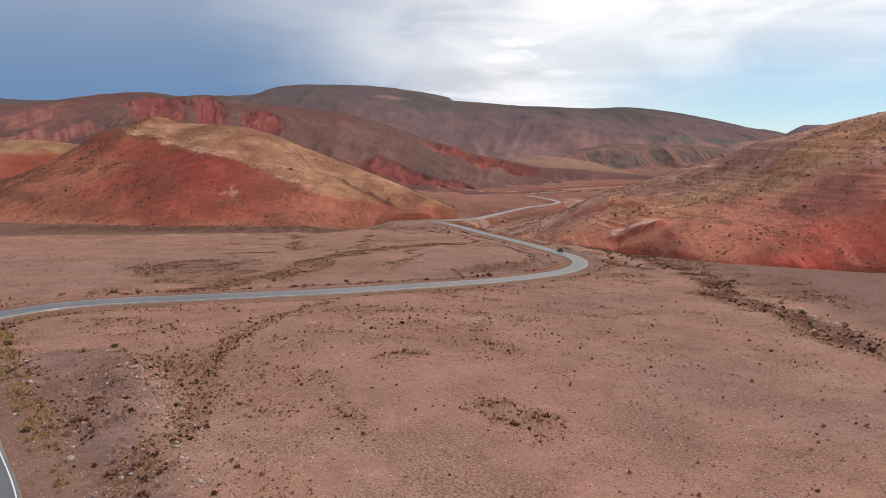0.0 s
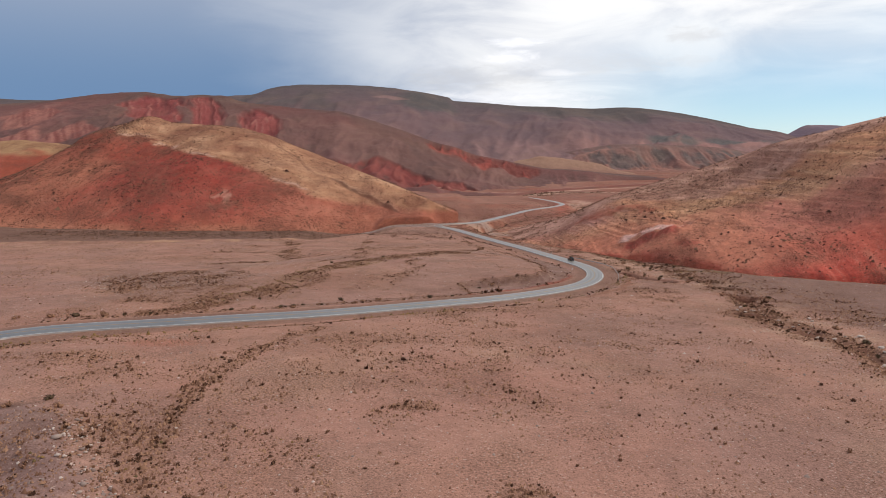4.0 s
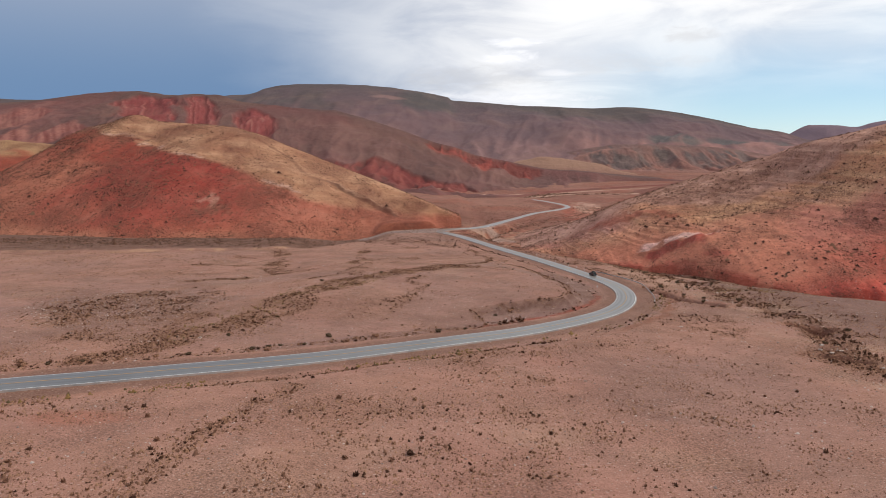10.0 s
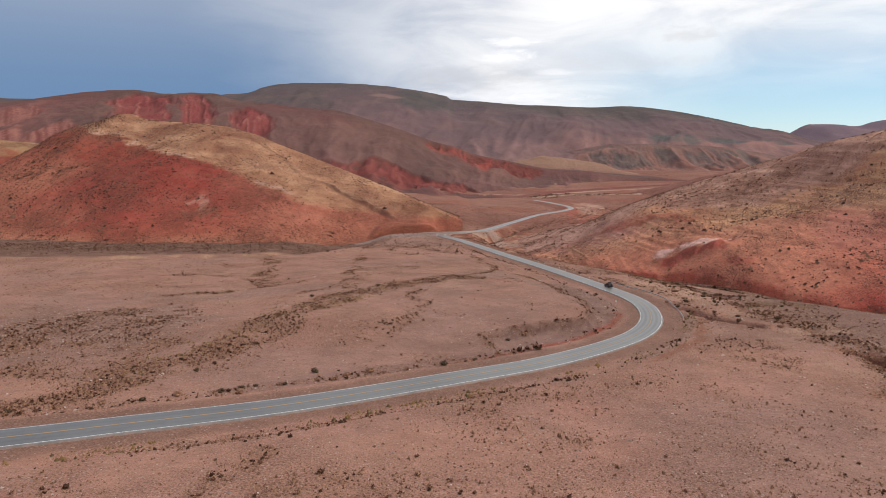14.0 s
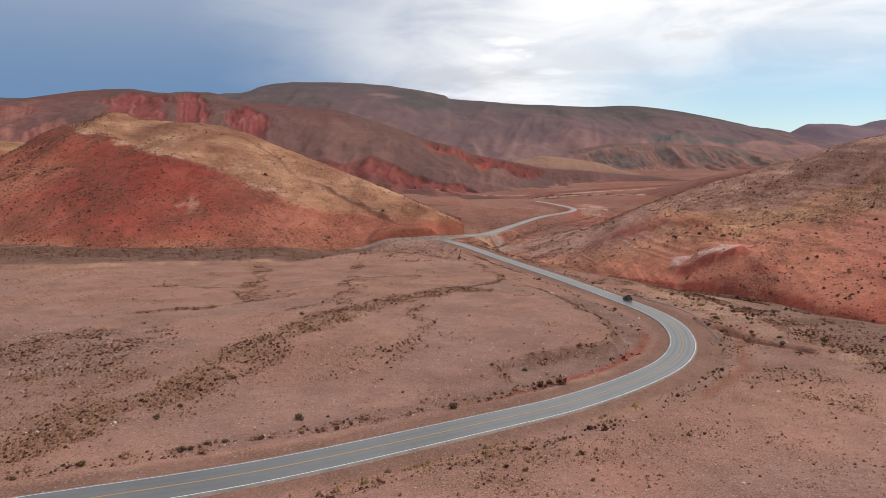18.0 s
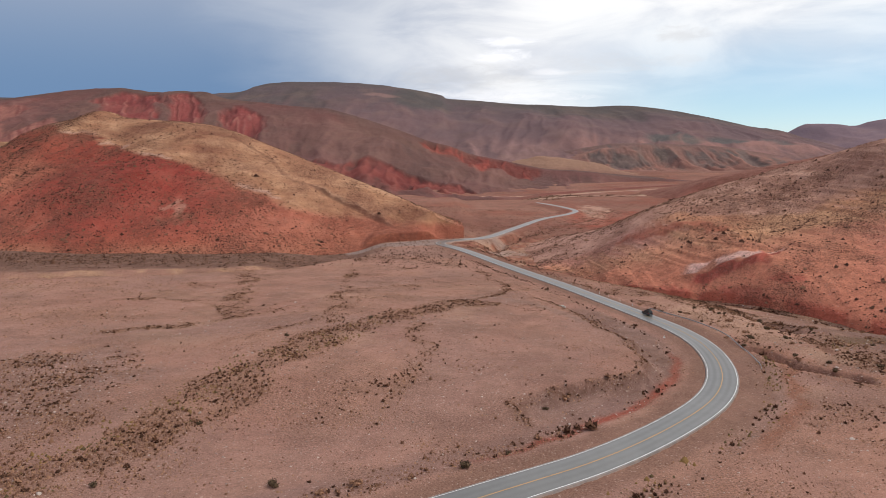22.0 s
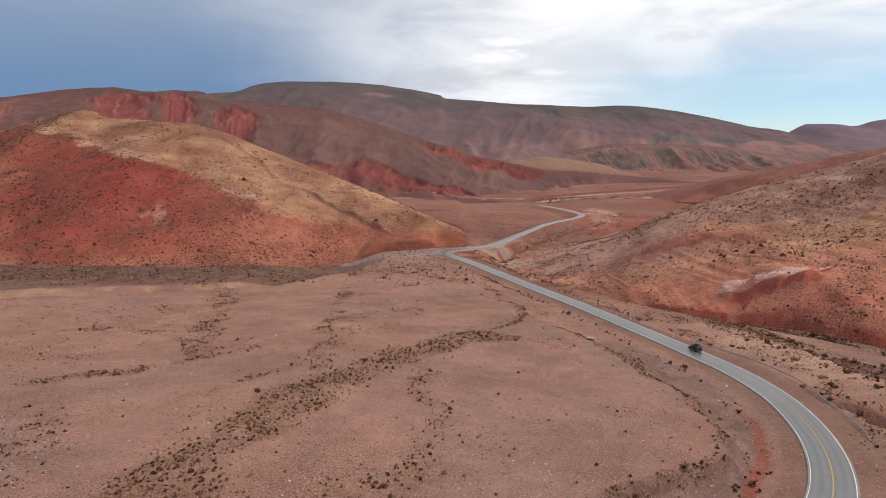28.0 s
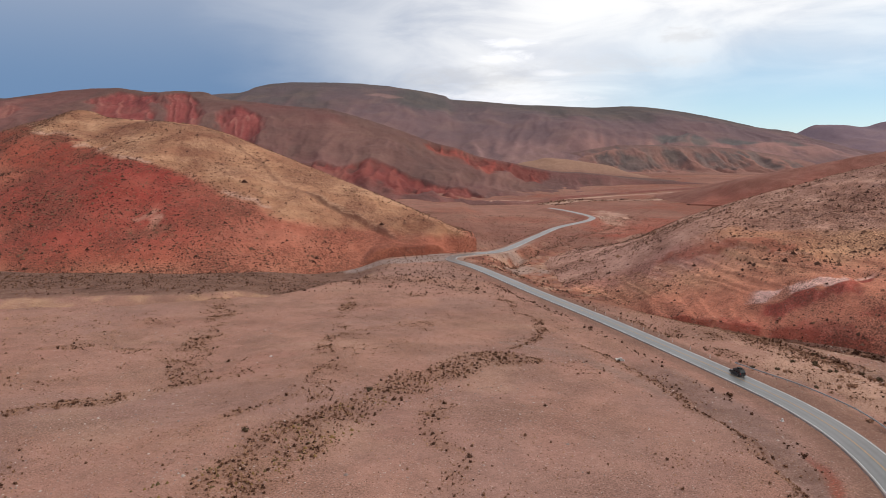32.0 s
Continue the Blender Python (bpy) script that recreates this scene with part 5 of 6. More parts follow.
scatter("tussock", on_ground(gx, gy), np.exp(rng.normal(-1.30, 0.34, len(gx))), 0.58, 0.34, M_DARK, "dark brown shrublets dotted over the plain", "shrubs", shape=BRUSH)
gx, gy = strew(160000, -330, 260, 480, 1050, lambda x, y: np.clip(cover(x, y) * 0.8, 0, 0.7), 12)
scatter("tussock", on_ground(gx, gy), np.exp(rng.normal(-1.0, 0.40, len(gx))), 0.7, 0.34, M_DARK, "dry tussocks along the far wash and road", "shrubs", shape=DOT)
RIVER = ((157, 1244), (213, 1323), (290, 1340), (358, 1352), (427, 1402), (511, 1493), (550, 1600))
gx, gy = strew(60000, 120, 600, 1150, 1640, lambda x, y: 0.45 * (1 - sstep(near(x, y, RIVER)[0], 14, 34)) * sstep(fbm(x / 22, y / 10, 3, 175), -0.1, 0.3), 27)
scatter("tussock", on_ground(gx, gy), np.exp(rng.normal(-0.1, 0.4, len(gx))), 0.7, 0.34, M_DARK, "dark bushes along the far dry river", "shrubs", shape=DOT)
gx, gy = strew(50000, -280, -130, 170, 480, lambda x, y: np.clip(cover(x, y) * 0.8, 0, 0.7), 16)
scatter("tussock", on_ground(gx, gy), np.exp(rng.normal(-1.5, 0.35, len(gx))), 0.7, 0.34, M_BUSH, "dry tussocks on the western part of the plain", "shrubs", shape=TUFT)
hp = on_hill(west_hill, 860000, 13, lambda x, y: (0.16 + 0.50 * sstep(fbm(x / 30, y / 30, 4, 46), -0.3, 0.4) + 0.25 * sstep(-x, 280, 380)) * (1 - (1 - sstep(y, 645, 660)) * sstep(x, -80, -70)))
hp = hp[(hp[:, 1] < 870) & (hp[:, 0] > -560)]
hp = hp[(hp[:, 2] < np.interp(hp[:, 0], CAP_X, CAP_Z)) | (hp[:, 0] < -370) | (rng.uniform(0, 1, len(hp)) < 0.42)]  # the straw cap is barer
scatter("hill_shrub", hp, np.exp(rng.normal(-0.80, 0.45, len(hp))), 0.46, 0.3, M_HILL, "dark shrubs dotted over the red western hill", "shrubs", shape=DOT)
use = east_hill[0][0] < 420
hp = on_hill(tuple(a[:, use] for a in east_hill), 430000, 14, lambda x, y: (0.14 + 0.56 * sstep(fbm(x / 22, y / 22, 4, 57), -0.35, 0.45)) * (0.1 + 0.9 * sstep(near(x, y, SCAR_LIP)[0], 5, 11)))
scatter("hill_shrub", hp, np.exp(rng.normal(-1.05, 0.52, len(hp))), 0.48, 0.3, M_HILL, "dark shrubs dotted over the tan eastern hillside", "shrubs", shape=DOT)
gx, gy = strew(110000, -130, 178, 52, 430, lambda x, y: 0.10 + 0.22 * sstep(fbm(x / 18, y / 18, 4, 61), 0.0, 0.5) + 0.35 * (1 - sstep(creek_near(x, y), 4, 16)) + 0.7 * (1 - sstep(near(x, y, ((-50, 104), (-41, 92), (-33, 78), (-23, 63)))[0], 1.5, 6)), 15)
scatter("stone", on_ground(gx, gy), np.exp(rng.normal(-2.3, 0.45, len(gx))), 0.6, 0.28, M_STONE, "loose pale field stones strewn over the plain", "stones", shape=TUFT)

gx, gy = strew(30000, -75, -15, 52, 120, lambda x, y: 0.03 * (1 - sstep(near(x, y, ((-66, 106), (-50, 88), (-37, 62)))[0], 6, 13)) + 0.16 * (1 - sstep(near(x, y, ((-52, 105), (-45, 96), (-33, 78), (-27, 66), (-22, 58)))[0], 0.8, 3.0)), 25)
gk = near(gx, gy, ((-66, 106), (-50, 88), (-37, 62)))[0] < 13
gk &= (near(gx, gy, ((-52, 105), (-45, 96), (-33, 78), (-27, 66), (-22, 58)))[0] < 3) | (np.random.default_rng(33).uniform(0, 1, len(gx)) < 0.12)
gx, gy = gx[gk], gy[gk]
scatter("stone", on_ground(gx, gy), np.exp(rng.normal(-2.0, 0.42, len(gx))), 0.55, 0.3, M_STONE, "pale stones lying along the gravel bank", "stones")
gx, gy = strew(60000, -140, -66, 215, 320, lambda x, y: 0.07 * (1 - sstep(np.hypot((x + 106) / 36, (y - 266) / 40), 0.6, 1.05)), 26)
gk = np.hypot((gx + 106) / 36, (gy - 266) / 40) < 1.0
gx, gy = gx[gk], gy[gk]
scatter("stone", on_ground(gx, gy), np.exp(rng.normal(-1.9, 0.35, len(gx))), 0.55, 0.3, M_STONE, "pale stones among the shrubs of the western field", "stones", shape=TUFT)


def grassy(x, y):
    """Where yellow grass stands among the shrubs."""
    v = np.zeros_like(x)
    for line, half in ((((-76, 214), (-66, 232), (-60, 254), (-52, 282), (-40, 306), (-24, 332)), 7.0), (((75, 298), (67, 278), (61, 265), (53, 253), (44, 245), (34, 237)), 2.4),
                       (((-58, 94), (-48, 90), (-44, 82), (-40, 78)), 4.0), (((150, 330), (170, 318), (200, 308)), 8.0), (((104, 312), (121, 316)), 5.0), (((-37, 100), (-36, 80), (-31, 60)), 3.0), (((-24, 104), (-16, 92)), 1.6)):
        v = np.maximum(v, 1 - sstep(near(x, y, line)[0], 0.3 * half, 1.5 * half))
    return v * sstep(fbm(x / 6, y / 6, 3, 28), -0.15, 0.35)


STRIP = ((-90, 128), (-75, 107), (-65, 95), (-51, 77), (-41, 63), (-36, 52))
r = np.random.default_rng(19)
gx, gy = r.uniform(-98, -30, 42000), r.uniform(46, 136, 42000)
gk = (road_near(gx, gy)[0] > 5.6) & (r.uniform(0, 1, len(gx)) < 0.75 * sstep(fbm(gx / 3, gy / 3, 3, 20), -0.4, 0.3) * (1 - sstep(near(gx, gy, STRIP)[0] + fbm(gx / 5, gy / 5, 3, 18), 0.8, 2.6)))
gx, gy = gx[gk], gy[gk]
scatter("grass_tuft", on_ground(gx, gy), np.exp(rng.normal(-1.75, 0.45, len(gx))), 0.9, 0.35, M_GRASS, "yellow-olive grass strip beside the road shoulder", "grass", shape=TUFT)
gx, gy = r.uniform(-112, 30, 60000), r.uniform(100, 250, 60000)
gd, _, gh = road_near(gx, gy)
gk = (gh > 0) & (gd > 7.6) & (gd < 10.4) & (r.uniform(0, 1, len(gx)) < sstep(fbm(gx / 6, gy / 6, 3, 20), -0.3, 0.3))
gx, gy = gx[gk], gy[gk]
scatter("grass_tuft", on_ground(gx, gy), np.exp(rng.normal(-1.75, 0.45, len(gx))), 0.9, 0.35, M_GRASS, "thin line of dry grass beside the road shoulder", "grass", shape=TUFT)
gx, gy = strew(90000, -100, 205, 52, 345, lambda x, y: 0.9 * grassy(x, y), 17)
gk = grassy(gx, gy) > 0.05
gx, gy = gx[gk], gy[gk]
scatter("grass_tuft", on_ground(gx, gy), np.exp(rng.normal(-1.6, 0.35, len(gx))), 0.8, 0.3, M_GRASS, "yellow dry grass tufts along the verges and washes", "grass", shape=TUFT)

gx, gy = strew(90000, 10, 240, 60, 640, lambda x, y: 0.45 * (1 + 1.0 * sstep(y, 370, 400)) * (1 - sstep(creek_near(x, y), 3, 8)) * sstep(fbm(x / 9, y / 9, 3, 29), -0.05 - 0.25 * sstep(y, 370, 400), 0.35), 18)
scatter("creek_shrub", on_ground(gx, gy), np.exp(rng.normal(-0.95, 0.40, len(gx))), 0.75, 0.34, M_DARK, "dark brown shrubs crowding the dry creek", "shrubs", shape=BRUSH)

# ---- things ----


def part(name, bm, material, parent=None, label=""):
    """Links a bmesh as one mesh object under a thing or part."""
    me = bpy.data.meshes.new(name)
    bm.normal_update()
    bm.to_mesh(me)
    bm.free()
    me.materials.append(material)
    ob = new(name, me)
    ob.parent = parent
    if label:
        ob["label"] = label
    return ob


def box(sx, sy, sz, at=(0, 0, 0), bevel=0.0, taper=(1, 1), segs=2):
    bm = bmesh.new()
    bmesh.ops.create_cube(bm, size=1)
    for v in bm.verts:
        k = taper if v.co.z > 0 else (1, 1)
        v.co = Vector((v.co.x * sx * k[0], v.co.y * sy * k[1], v.co.z * sz)) + Vector(at)
    if bevel:
        bmesh.ops.bevel(bm, geom=bm.edges[:], offset=bevel, segments=segs, affect="EDGES", profile=0.6)
    return bm


def tube(radius, length, at=(0, 0, 0), axis="Z", sides=16, bevel=0.0, r2=None):
    bm = bmesh.new()
    bmesh.ops.create_cone(bm, cap_ends=True, segments=sides, radius1=radius, radius2=radius if r2 is None else r2, depth=length)
    if bevel:
        bmesh.ops.bevel(bm, geom=[e for e in bm.edges if len(e.link_faces) == 2 and e.calc_face_angle(0) > 1], offset=bevel, segments=2, affect="EDGES")
    turn = {"X": Matrix.Rotation(radians(90), 4, "Y"), "Y": Matrix.Rotation(radians(90), 4, "X"), "Z": Matrix.Identity(4)}[axis]
    bm.transform(Matrix.Translation(at) @ turn)
    return bm


def profile_body(points, width, taper=1.0, bevel=0.05):
    """A solid from a side outline (y, z) drawn out across x, narrower towards the top."""
    bm = bmesh.new()
    zs = [q[1] for q in points]
    lo, hi = min(zs), max(zs)
    rows_ = []
    for sx in (-1, 1):
        rows_.append([bm.verts.new((sx * width / 2 * (1 - (1 - taper) * (z - lo) / (hi - lo)), y, z)) for y, z in points])
    a, c = rows_
    n = len(points)
    bm.faces.new(a)
    bm.faces.new(c[::-1])
    for i in range(n):
        bm.faces.new((a[i], c[i], c[(i + 1) % n], a[(i + 1) % n])[::-1])
    bmesh.ops.recalc_face_normals(bm, faces=bm.faces[:])
    if bevel:
        bmesh.ops.bevel(bm, geom=bm.edges[:], offset=bevel, segments=2, affect="EDGES")
    return bm


M_CAR = plain("car_paint", (0.028, 0.031, 0.032), 0.32, vary=0.15, scale=1.2, spec=0.6)
M_GLASS = plain("tinted_glass", (0.015, 0.018, 0.02), 0.08, vary=0.05, spec=0.8)
M_RUBBER = plain("tyre_rubber", (0.02, 0.02, 0.02), 0.85, vary=0.2, scale=6)
M_ALLOY = plain("alloy", (0.35, 0.35, 0.36), 0.35, 0.9, vary=0.1)
M_TRIM = plain("black_plastic", (0.03, 0.03, 0.03), 0.6, vary=0.15, scale=4)
M_LAMP_RED = plain("red_lens", (0.30, 0.015, 0.012), 0.2, vary=0.1)
M_LAMP = plain("clear_lens", (0.62, 0.62, 0.60), 0.12, vary=0.05)
M_CANVAS = plain("dark_canvas", (0.035, 0.034, 0.032), 0.9, vary=0.3, scale=5, bump=0.4)
M_STEEL = plain("galvanised_steel", (0.46, 0.47, 0.47), 0.45, 0.75, vary=0.15, scale=2)
M_CONCRETE = plain("whitewashed_concrete", (0.66, 0.64, 0.60), 0.85, vary=0.2, scale=2.5, bump=0.3)
M_POST = plain("white_post_paint", (0.74, 0.73, 0.70), 0.55, vary=0.12, scale=4)
M_TWIG = plain("woody_stem", (0.13, 0.085, 0.055), 0.9, vary=0.3, scale=8)
M_PLATE = plain("pale_plate", (0.6, 0.6, 0.58), 0.5, vary=0.05)


def build_car():
    car = new("car")
    tagged(car, "dark off-road car with loaded roof rack on the road", "car")
    body = part("body", profile_body(((-2.28, 0.42), (-2.32, 0.75), (-2.25, 1.02), (-0.9, 1.06), (1.05, 1.06), (2.15, 0.96), (2.30, 0.80), (2.32, 0.45), (1.9, 0.36), (-1.9, 0.36)), 1.84, 0.95, 0.06), M_CAR, car)
    cabin = part("cabin", profile_body(((-2.22, 1.02), (-2.02, 1.68), (-1.7, 1.76), (0.15, 1.76), (0.45, 1.70), (1.12, 1.03)), 1.70, 0.82, 0.05), M_CAR, car)
    for s in (-1, 1):
        for y0, y1 in ((-1.98, -1.05), (-0.98, -0.10), (-0.03, 0.62)):
            bm = bmesh.new()
            slope = 0.25 if y1 > 0.5 else 0.0
            q = [(y0, 1.10), (y1 + 0.1 * (slope > 0), 1.10), (y1 - 0.9 * slope, 1.60), (y0 + 0.06, 1.60)]
            vs = [bm.verts.new((s * (0.855 - 0.205 * (z - 1.02) / 0.74 + 0.012), y, z)) for y, z in q]
            bm.faces.new(vs if s > 0 else vs[::-1])
            bmesh.ops.solidify(bm, geom=bm.faces[:], thickness=0.02)
            part("side_window", bm, M_GLASS, cabin)
        part("mirror", box(0.20, 0.12, 0.16, (s * 1.02, 0.72, 1.12), 0.03), M_TRIM, car)
        part("headlight", box(0.36, 0.10, 0.20, (s * 0.68, 2.25, 0.80), 0.04), M_LAMP, body, "clear headlight lens")
        part("tail_light", box(0.16, 0.10, 0.34, (s * 0.78, -2.26, 0.88), 0.03), M_LAMP_RED, body, "red tail-light lens")
        part("sill", box(0.14, 2.2, 0.10, (s * 0.92, 0, 0.36), 0.03), M_TRIM, body)
        for y in (-1.42, 1.42):
            tyre = part("tyre", tube(0.37, 0.24, (s * 0.82, y, 0.37), "X", 24, 0.04), M_RUBBER, None)
            wheel = new("wheel")
            wheel.parent = car
            tyre.parent = wheel
            part("rim", tube(0.22, 0.26, (s * 0.82, y, 0.37), "X", 16, 0.02), M_ALLOY, wheel, "grey alloy rim")
    for y, z, lean, label in ((0.80, 1.38, -44, "windscreen"), (-2.13, 1.36, 18, "rear_window")):
        bm = box(1.36, 0.03, 0.62 if y > 0 else 0.44, (0, 0, 0), 0.01)
        bm.transform(Matrix.Translation((0, y + (0.03 if y > 0 else -0.03), z)) @ Matrix.Rotation(radians(lean if y > 0 else -lean), 4, "X"))
        part(label, bm, M_GLASS, cabin)
    part("bumper", box(1.86, 0.20, 0.26, (0, 2.30, 0.50), 0.06), M_TRIM, car)
    part("bumper", box(1.86, 0.20, 0.26, (0, -2.32, 0.50), 0.06), M_TRIM, car)
    part("number_plate", box(0.42, 0.03, 0.12, (0, -2.43, 0.62), 0.005), M_PLATE, car, "pale blank plate bar")
    part("spare_wheel", tube(0.34, 0.22, (0.1, -2.42, 0.95), "Y", 20, 0.04), M_RUBBER, car)
    rack = part("roof_rack", box(1.25, 1.9, 0.05, (0, -0.8, 1.84), 0.015), M_TRIM, car)
    for x in (-0.55, 0.55):
        part("rack_rail", tube(0.025, 1.9, (x, -0.8, 1.92), "Y", 8), M_TRIM, rack)
    bag = box(1.0, 1.35, 0.34, (0, -0.85, 2.03), 0.10, (0.85, 0.9), 3)
    for v in bag.verts:
        v.co += 0.03 * noise.noise_vector(v.co * 3)
    part("luggage", bag, M_CANVAS, rack, "dark strapped luggage bundle")
    return car


def road_at(y_target, offset, lo=230, hi=620):
    """Place and heading on the road near that y, offset to the right of travel, on the stretch after the bend."""
    i = min((k for k in range(len(CENTRE)) if lo < CENTRE[k, 1] < hi and CENTRE[k, 0] > -15), key=lambda k: abs(CENTRE[k, 1] - y_target))
    t = TANGENT[i]
    return CENTRE[i, 0] + t[1] * offset, CENTRE[i, 1] - t[0] * offset, ROAD_Z[i] - 0.02 * abs(offset), math.degrees(math.atan2(-t[0], t[1])), i


cx, cy, cz, ch, ci = road_at(358, 1.7)
car = build_car()
slope = math.degrees(math.atan2(ROAD_Z[ci + 2] - ROAD_Z[ci - 2], np.linalg.norm(CENTRE[ci + 2] - CENTRE[ci - 2])))
car.matrix_world = pose(cx, cy, cz + 0.01, 0, 0, ch) @ pose(0, 0, 0, slope, 0, 0)

# guard rail round the outside of the bend
RAIL = smooth_line(((69, 289), (70.5, 293), (74.5, 311), (76.8, 331), (74.0, 350), (69.5, 362), (66.5, 369)), 1.0)


def build_guard_rail():
    rail = new("guard_rail")
    tagged(rail, "galvanised steel guard rail along the outer bend", "guard rail")
    z0 = ground_z(RAIL[:, 0], RAIL[:, 1])
    zr = np.convolve(np.pad(z0, 5, "edge"), np.ones(11) / 11, "valid")
    t = np.gradient(RAIL, axis=0)
    t /= np.linalg.norm(t, axis=1)[:, None]
    nrm = np.stack([-t[:, 1], t[:, 0]], 1)
    wave = ((0.0, 0.44), (0.05, 0.50), (0.05, 0.55), (0.0, 0.60), (0.0, 0.63), (0.05, 0.68), (0.05, 0.73), (0.0, 0.79))
    bm = bmesh.new()
    rings = []
    for k in range(len(RAIL)):
        drop = -0.35 * max(0, 1 - k / 3)
        rings.append([bm.verts.new((RAIL[k, 0] + nrm[k, 0] * (o + side), RAIL[k, 1] + nrm[k, 1] * (o + side), zr[k] + h + drop))
                      for side, seq in ((0.0, wave), (-0.02, wave[::-1])) for o, h in seq])
    m = len(rings[0])
    for a, c in zip(rings, rings[1:]):
        for j in range(m):
            bm.faces.new((a[j], c[j], c[(j + 1) % m], a[(j + 1) % m]))
    bm.faces.new(rings[0])
    bm.faces.new(rings[-1][::-1])
    bmesh.ops.recalc_face_normals(bm, faces=bm.faces[:])
    part("beam", bm, M_STEEL, rail)
    me = None
    for k in range(1, len(RAIL), 4):
        if me is None:
            ob = part("post", box(0.10, 0.14, 1.3, (0, 0, 0.13), 0.01), M_STEEL, rail)
            me = ob.data
        else:
            ob = new("post", me)
            ob.parent = rail
        ob.matrix_world = pose(RAIL[k, 0] - nrm[k, 0] * 0.12, RAIL[k, 1] - nrm[k, 1] * 0.12, zr[k], 0, 0, math.degrees(math.atan2(-t[k, 0], t[k, 1])))
    return rail


build_guard_rail()


def build_delineator():
    post = new("delineator_post")
    tagged(post, "slim white roadside post with a red reflector", "road post", "posts beside the road")
    part("shaft", box(0.14, 0.07, 1.25, (0, 0, 0.42), 0.015, (0.85, 0.85)), M_POST, post)
    part("reflector", box(0.09, 0.02, 0.16, (0, -0.036, 0.82), 0.004), M_LAMP_RED, post, "red reflector")
    part("base_block", box(0.26, 0.22, 0.2, (0, 0, 0.0), 0.03), M_CONCRETE, post)
    return post


first = build_delineator()
spots = [(y, 5.6) for y in range(376, 452, 9)]
for k, (yt, off) in enumerate(spots):
    x, y, z, h, _ = road_at(yt, off)
    m = pose(x, y, float(ground_z(np.array([x]), np.array([y]))[0]) - 0.03, 0, 0, h)
    if k == 0:
        first.matrix_world = m
    else:
        copy_thing(first, m)


def ground_at(x, y):
    return float(ground_z(np.array([float(x)]), np.array([float(y)]))[0])


def build_headwall():
    wall = new("culvert_headwall")
    tagged(wall, "small whitewashed concrete culvert headwall beside the road", "culvert")
    part("face_wall", box(2.0, 0.3, 1.3, (0, 0, 0.0), 0.04), M_CONCRETE, wall)
    for s in (-1, 1):
        bm = box(0.25, 1.2, 1.1, (0, 0, 0), 0.03, (1, 0.7))
        bm.transform(pose(s * 1.05, -0.55, -0.05, 0, 0, s * 25))
        part("wing_wall", bm, M_CONCRETE, wall)
    part("coping", box(2.3, 0.42, 0.12, (0, 0, 0.69), 0.02), M_CONCRETE, wall)
    part("pipe_mouth", tube(0.36, 0.34, (0, -0.02, 0.08), "Y", 20), M_TRIM, wall, "dark pipe opening")
    return wall


hw = build_headwall()
hw.matrix_world = pose(35, 372, ground_at(35, 372) + 0.15, 0, 0, 20)


def build_marker():
    mk = new("marker_block")
    tagged(mk, "short whitewashed concrete kilometre block on the verge", "road marker")
    part("block", box(0.36, 0.26, 0.7, (0, 0, 0.28), 0.06, (0.9, 0.9)), M_CONCRETE, mk)
    part("plinth", box(0.6, 0.5, 0.16, (0, 0, 0.0), 0.03), M_CONCRETE, mk)
    return mk


marker = build_marker()
marker.matrix_world = pose(57, 324, ground_at(57, 324), 0, 0, 15)


def build_shrub(seed, lobes, leaves, green):
    """A low shrub: stems and a broken crown of small leaf blades over dark inner clumps."""
    r = random.Random(seed)
    sh = new("shrub")
    bm = bmesh.new()
    centres = [Vector((r.uniform(-0.6, 0.6), r.uniform(-0.6, 0.6), r.uniform(0.3, 0.6))) for _ in range(lobes)]
    for c in centres:
        geo = bmesh.ops.create_icosphere(bm, subdivisions=1, radius=r.uniform(0.28, 0.42), matrix=Matrix.Translation(c))
        for v in geo["verts"]:
            v.co += Vector((r.uniform(-1, 1), r.uniform(-1, 1), r.uniform(-0.8, 0.8))) * 0.09
    for _ in range(leaves):
        c = r.choice(centres)
        d = Vector((r.gauss(0, 1), r.gauss(0, 1), abs(r.gauss(0, 0.8)))).normalized()
        o = c + d * r.uniform(0.30, 0.52)
        side = d.orthogonal().normalized() * r.uniform(0.03, 0.07)
        side.rotate(Matrix.Rotation(r.uniform(0, 6.28), 3, d))
        tip = o + d * r.uniform(0.10, 0.22) + Vector((0, 0, 0.04))
        bm.faces.new([bm.verts.new(q) for q in (o - side, o + side, tip)])
    part("foliage", bm, M_GREEN if green else M_BUSH, sh)
    for _ in range(4):
        a = r.uniform(0, 6.28)
        bm = tube(0.035, 0.6, (0, 0, 0.26), "Z", 6, r2=0.015)
        bm.transform(Matrix.Rotation(a, 4, "Z") @ Matrix.Rotation(r.uniform(0.2, 0.7), 4, "X"))
        part("stem", bm, M_TWIG, sh)
    return sh


KINDS = [build_shrub(1, 4, 170, True), build_shrub(2, 5, 190, False), build_shrub(3, 3, 150, True), build_shrub(4, 6, 200, False)]
LABELS = ("dark green rounded shrub on the dry verge", "brown dry shrub with bare stems", "low olive shrub beside the wash", "wide dark brown shrub clump")
for sh, text in zip(KINDS, LABELS):
    tagged(sh, text, "shrub", "larger shrubs")
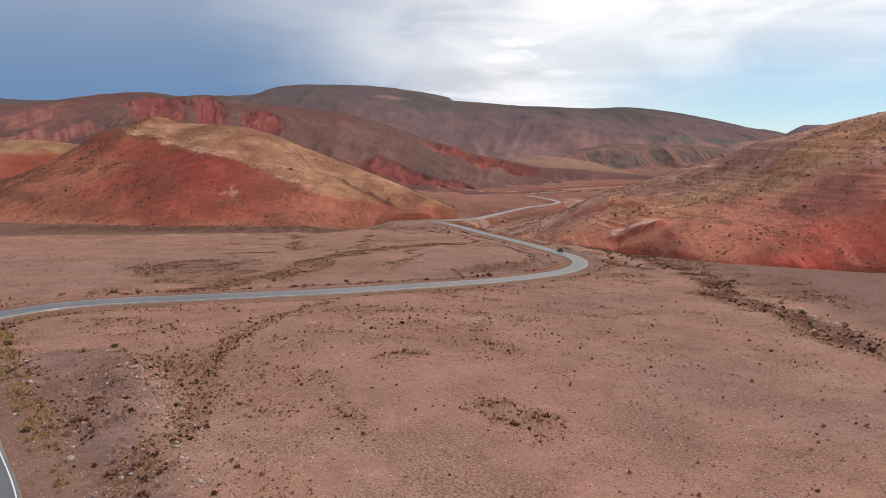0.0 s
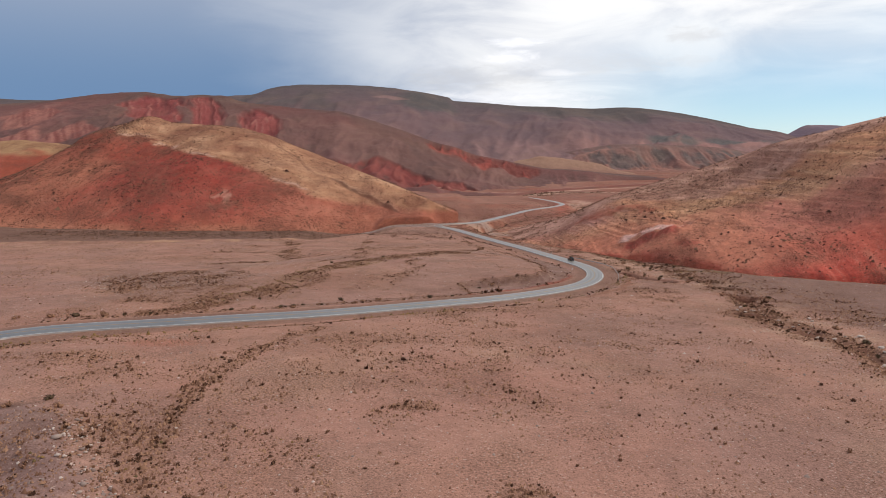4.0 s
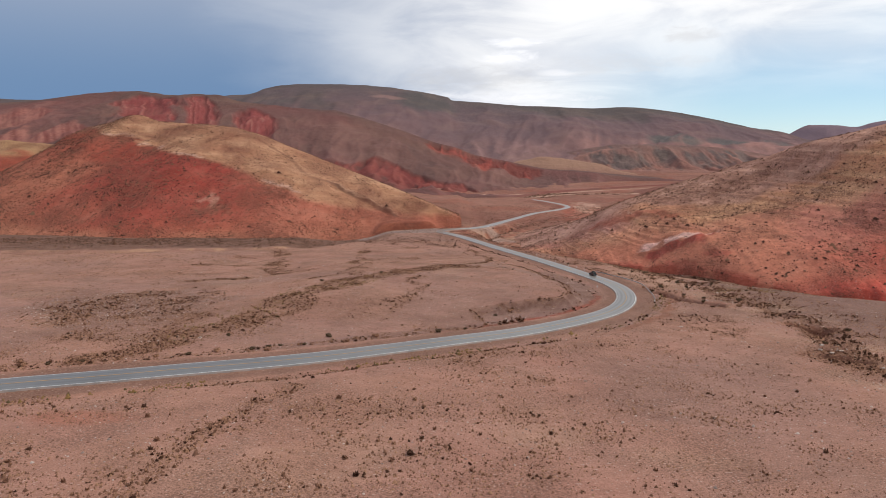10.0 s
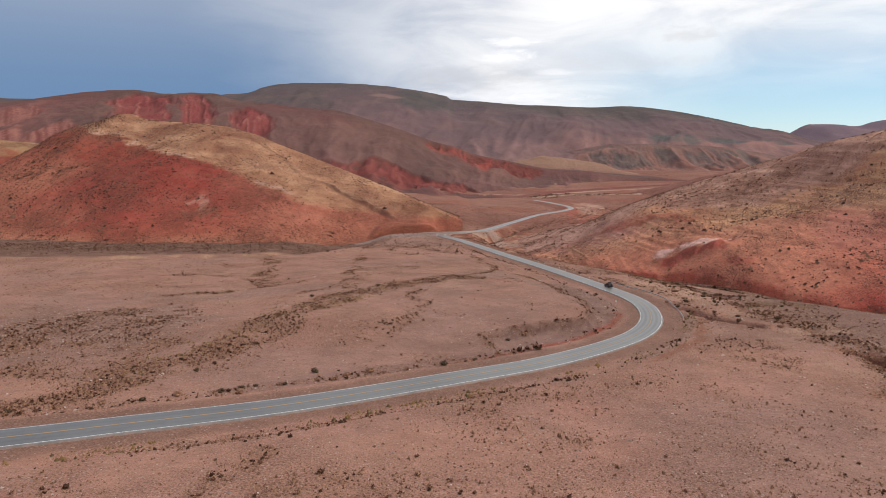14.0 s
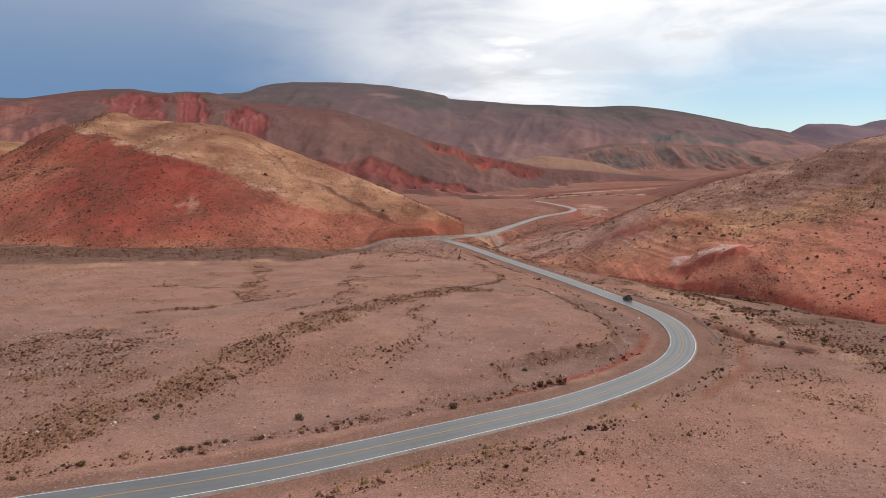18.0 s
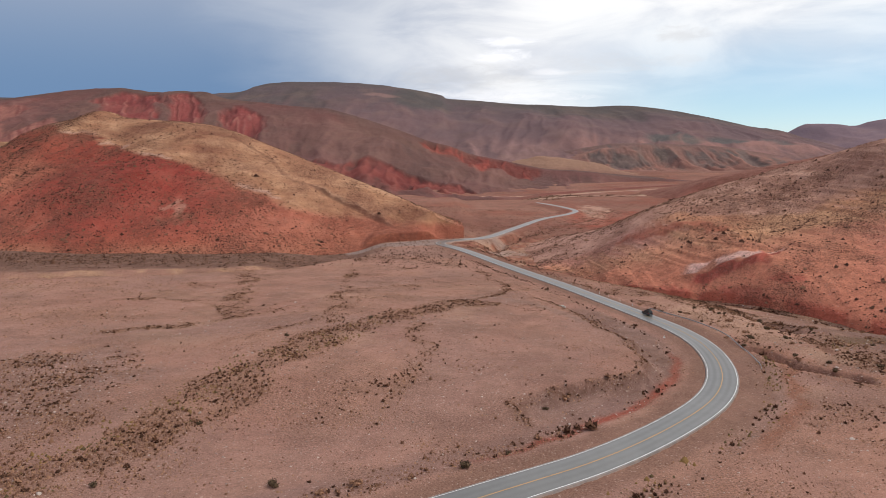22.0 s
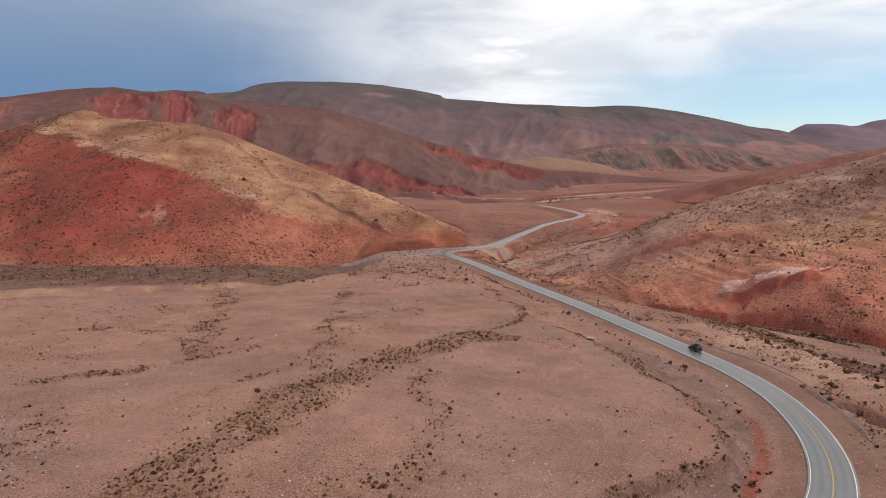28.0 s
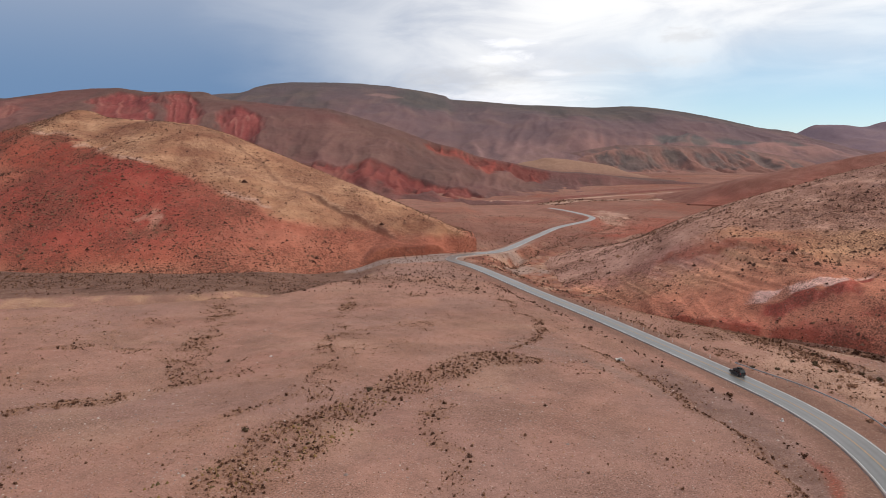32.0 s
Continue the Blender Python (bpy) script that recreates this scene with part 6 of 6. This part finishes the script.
SHRUBS = ((-104, 187, 1.2), (-97, 187.5, 1.4), (-91, 189, 1.5), (-86, 190, 1.0), (-74, 194.5, 0.9), (-49, 204.5, 0.9), (-45, 203.5, 0.9), (-34, 219.5, 1.3), (-22.5, 220, 1.1), (-6.5, 227, 1.3), (-54, 244.5, 0.9),
          (-52, 306, 1.1), (10, 358, 1.1), (-32, 330, 1.1), (85, 331, 1.1), (94, 335, 1.3), (152, 397, 2.2), (147, 403, 1.5), (88, 349, 1.0), (10, 257, 0.9))
SHRUBS += ((15, 262, 1.0), (107, 367, 1.4), (78, 362, 1.0), (71, 366, 1.0), (-27, 217, 0.8), (-38, 210, 0.7), (120, 326, 1.2), (105, 237, 1.2), (95, 182, 1.1), (92, 165, 1.2), (86, 148, 1.1), (100, 290, 1.3), (93, 275, 1.2))
SHRUBS += ((-53, 244, 0.8), (-29, 214, 0.8), (-46, 207, 0.8), (-56, 202, 0.9), (-59, 219, 0.8), (-39, 209.5, 0.7), (-43, 208, 0.7), (76, 324, 0.9), (83, 325, 1.0), (127, 350, 1.5), (83, 300, 1.0), (103, 314, 1.2), (76, 301, 0.8), (108, 309, 1.1), (113, 313, 1.0), (118, 317, 1.1), (88, 293, 1.0), (94, 150, 1.2), (90, 158, 1.0), (94, 232, 1.0), (91, 222, 0.9), (-112, 186, 1.0), (-80, 192, 0.9), (-67, 197, 0.8), (-61, 199, 0.9), (-15, 223, 0.8), (0, 233, 0.8), (6, 240, 0.8))
SHRUBS += ((79, 304, 1.1), (82, 296, 0.9), (85, 285, 1.3), (88, 279, 1.0), (76, 314, 1.0), (-66, 114, 0.9), (-62, 117, 1.0), (-58, 113, 0.8), (-82, 118, 1.0), (-76, 110, 0.9), (-70, 101, 1.0), (-60, 90, 0.9), (-52, 76, 0.8), (112, 340, 1.0), (118, 356, 1.1), (66, 378, 0.9), (60, 402, 0.8))
r = random.Random(31)
flat = [(r.gauss(95, 11), r.gauss(352, 20), r.uniform(0.55, 1.25)) for _ in range(70)]
SHRUBS = tuple(q for q in flat if road_near(np.array([q[0]]), np.array([q[1]]))[0][0] > 14 and q[0] < np.interp(q[1], TOE_Y, TOE_X) - 6)[:46] + SHRUBS
last = {}
for k, (x, y, s) in enumerate(SHRUBS):
    j = (k * 7 + 3) % 4
    m = pose(x, y, ground_at(x, y) - 0.05, 0, 0, 47 * k) @ Matrix.Diagonal((s, s, 0.85 * s, 1))
    if k < len(SHRUBS) - 4:
        copy_thing(KINDS[j], m)
    else:
        last[j] = m
for j, m in last.items():
    KINDS[j].matrix_world = m


def build_boulder(seed):
    """A pale angular creek stone."""
    r = random.Random(seed)
    bm = bmesh.new()
    bmesh.ops.create_icosphere(bm, subdivisions=3, radius=0.5)
    cuts = [(Vector((r.gauss(0, 1), r.gauss(0, 1), r.gauss(0, 0.8))).normalized(), r.uniform(0.28, 0.42)) for _ in range(9)]
    for v in bm.verts:
        for nrm, far in cuts:
            over = v.co.dot(nrm) - far
            if over > 0:
                v.co -= nrm * over
        v.co += 0.02 * noise.noise_vector(v.co * 5)
        v.co.z *= 0.75
    me = bpy.data.meshes.new("boulder")
    bm.to_mesh(me)
    bm.free()
    me.materials.append(M_BOULDER)
    return new("boulder", me)


M_BOULDER = plain("pale_rock", (0.50, 0.40, 0.34), 0.9, vary=0.3, scale=1.6, spec=0.2, bump=0.5)
rocks = [build_boulder(k) for k in (5, 6, 7)]
r = random.Random(12)
spread = []
for (x, y), n, sx, sy, lo, hi in (((89, 214), 7, 2.5, 3, 0.5, 1.3), ((90, 190), 8, 3, 5, 0.5, 1.5), ((91, 172), 8, 3, 4, 0.6, 1.5), ((91, 155), 7, 3, 4, 0.6, 1.4), ((91, 305), 6, 6, 7, 0.4, 0.9), ((84, 290), 4, 3, 4, 0.4, 0.9),
                                  ((-48, 88), 9, 7, 12, 0.3, 0.6), ((-72, 222), 3, 4, 4, 0.5, 0.9), ((15, 250), 3, 4, 2, 0.4, 0.7), ((148, 388), 5, 8, 4, 0.7, 1.6)):
    spread += [(r.gauss(x, sx), r.gauss(y, sy), r.uniform(lo, hi)) for _ in range(n)]
for k, (x, y, sz) in enumerate(spread):
    m = pose(x, y, ground_at(x, y) + 0.12 * sz, r.uniform(-15, 15), r.uniform(-15, 15), r.uniform(0, 360)) @ Matrix.Diagonal((sz * r.uniform(0.8, 1.4), sz, sz * 0.8, 1))
    if k < 3:
        tagged(rocks[k], "pale weathered boulder lying beside the dry wash", "boulder", "pale boulders")
        rocks[k].matrix_world = m
    else:
        copy_thing(rocks[k % 3], m)
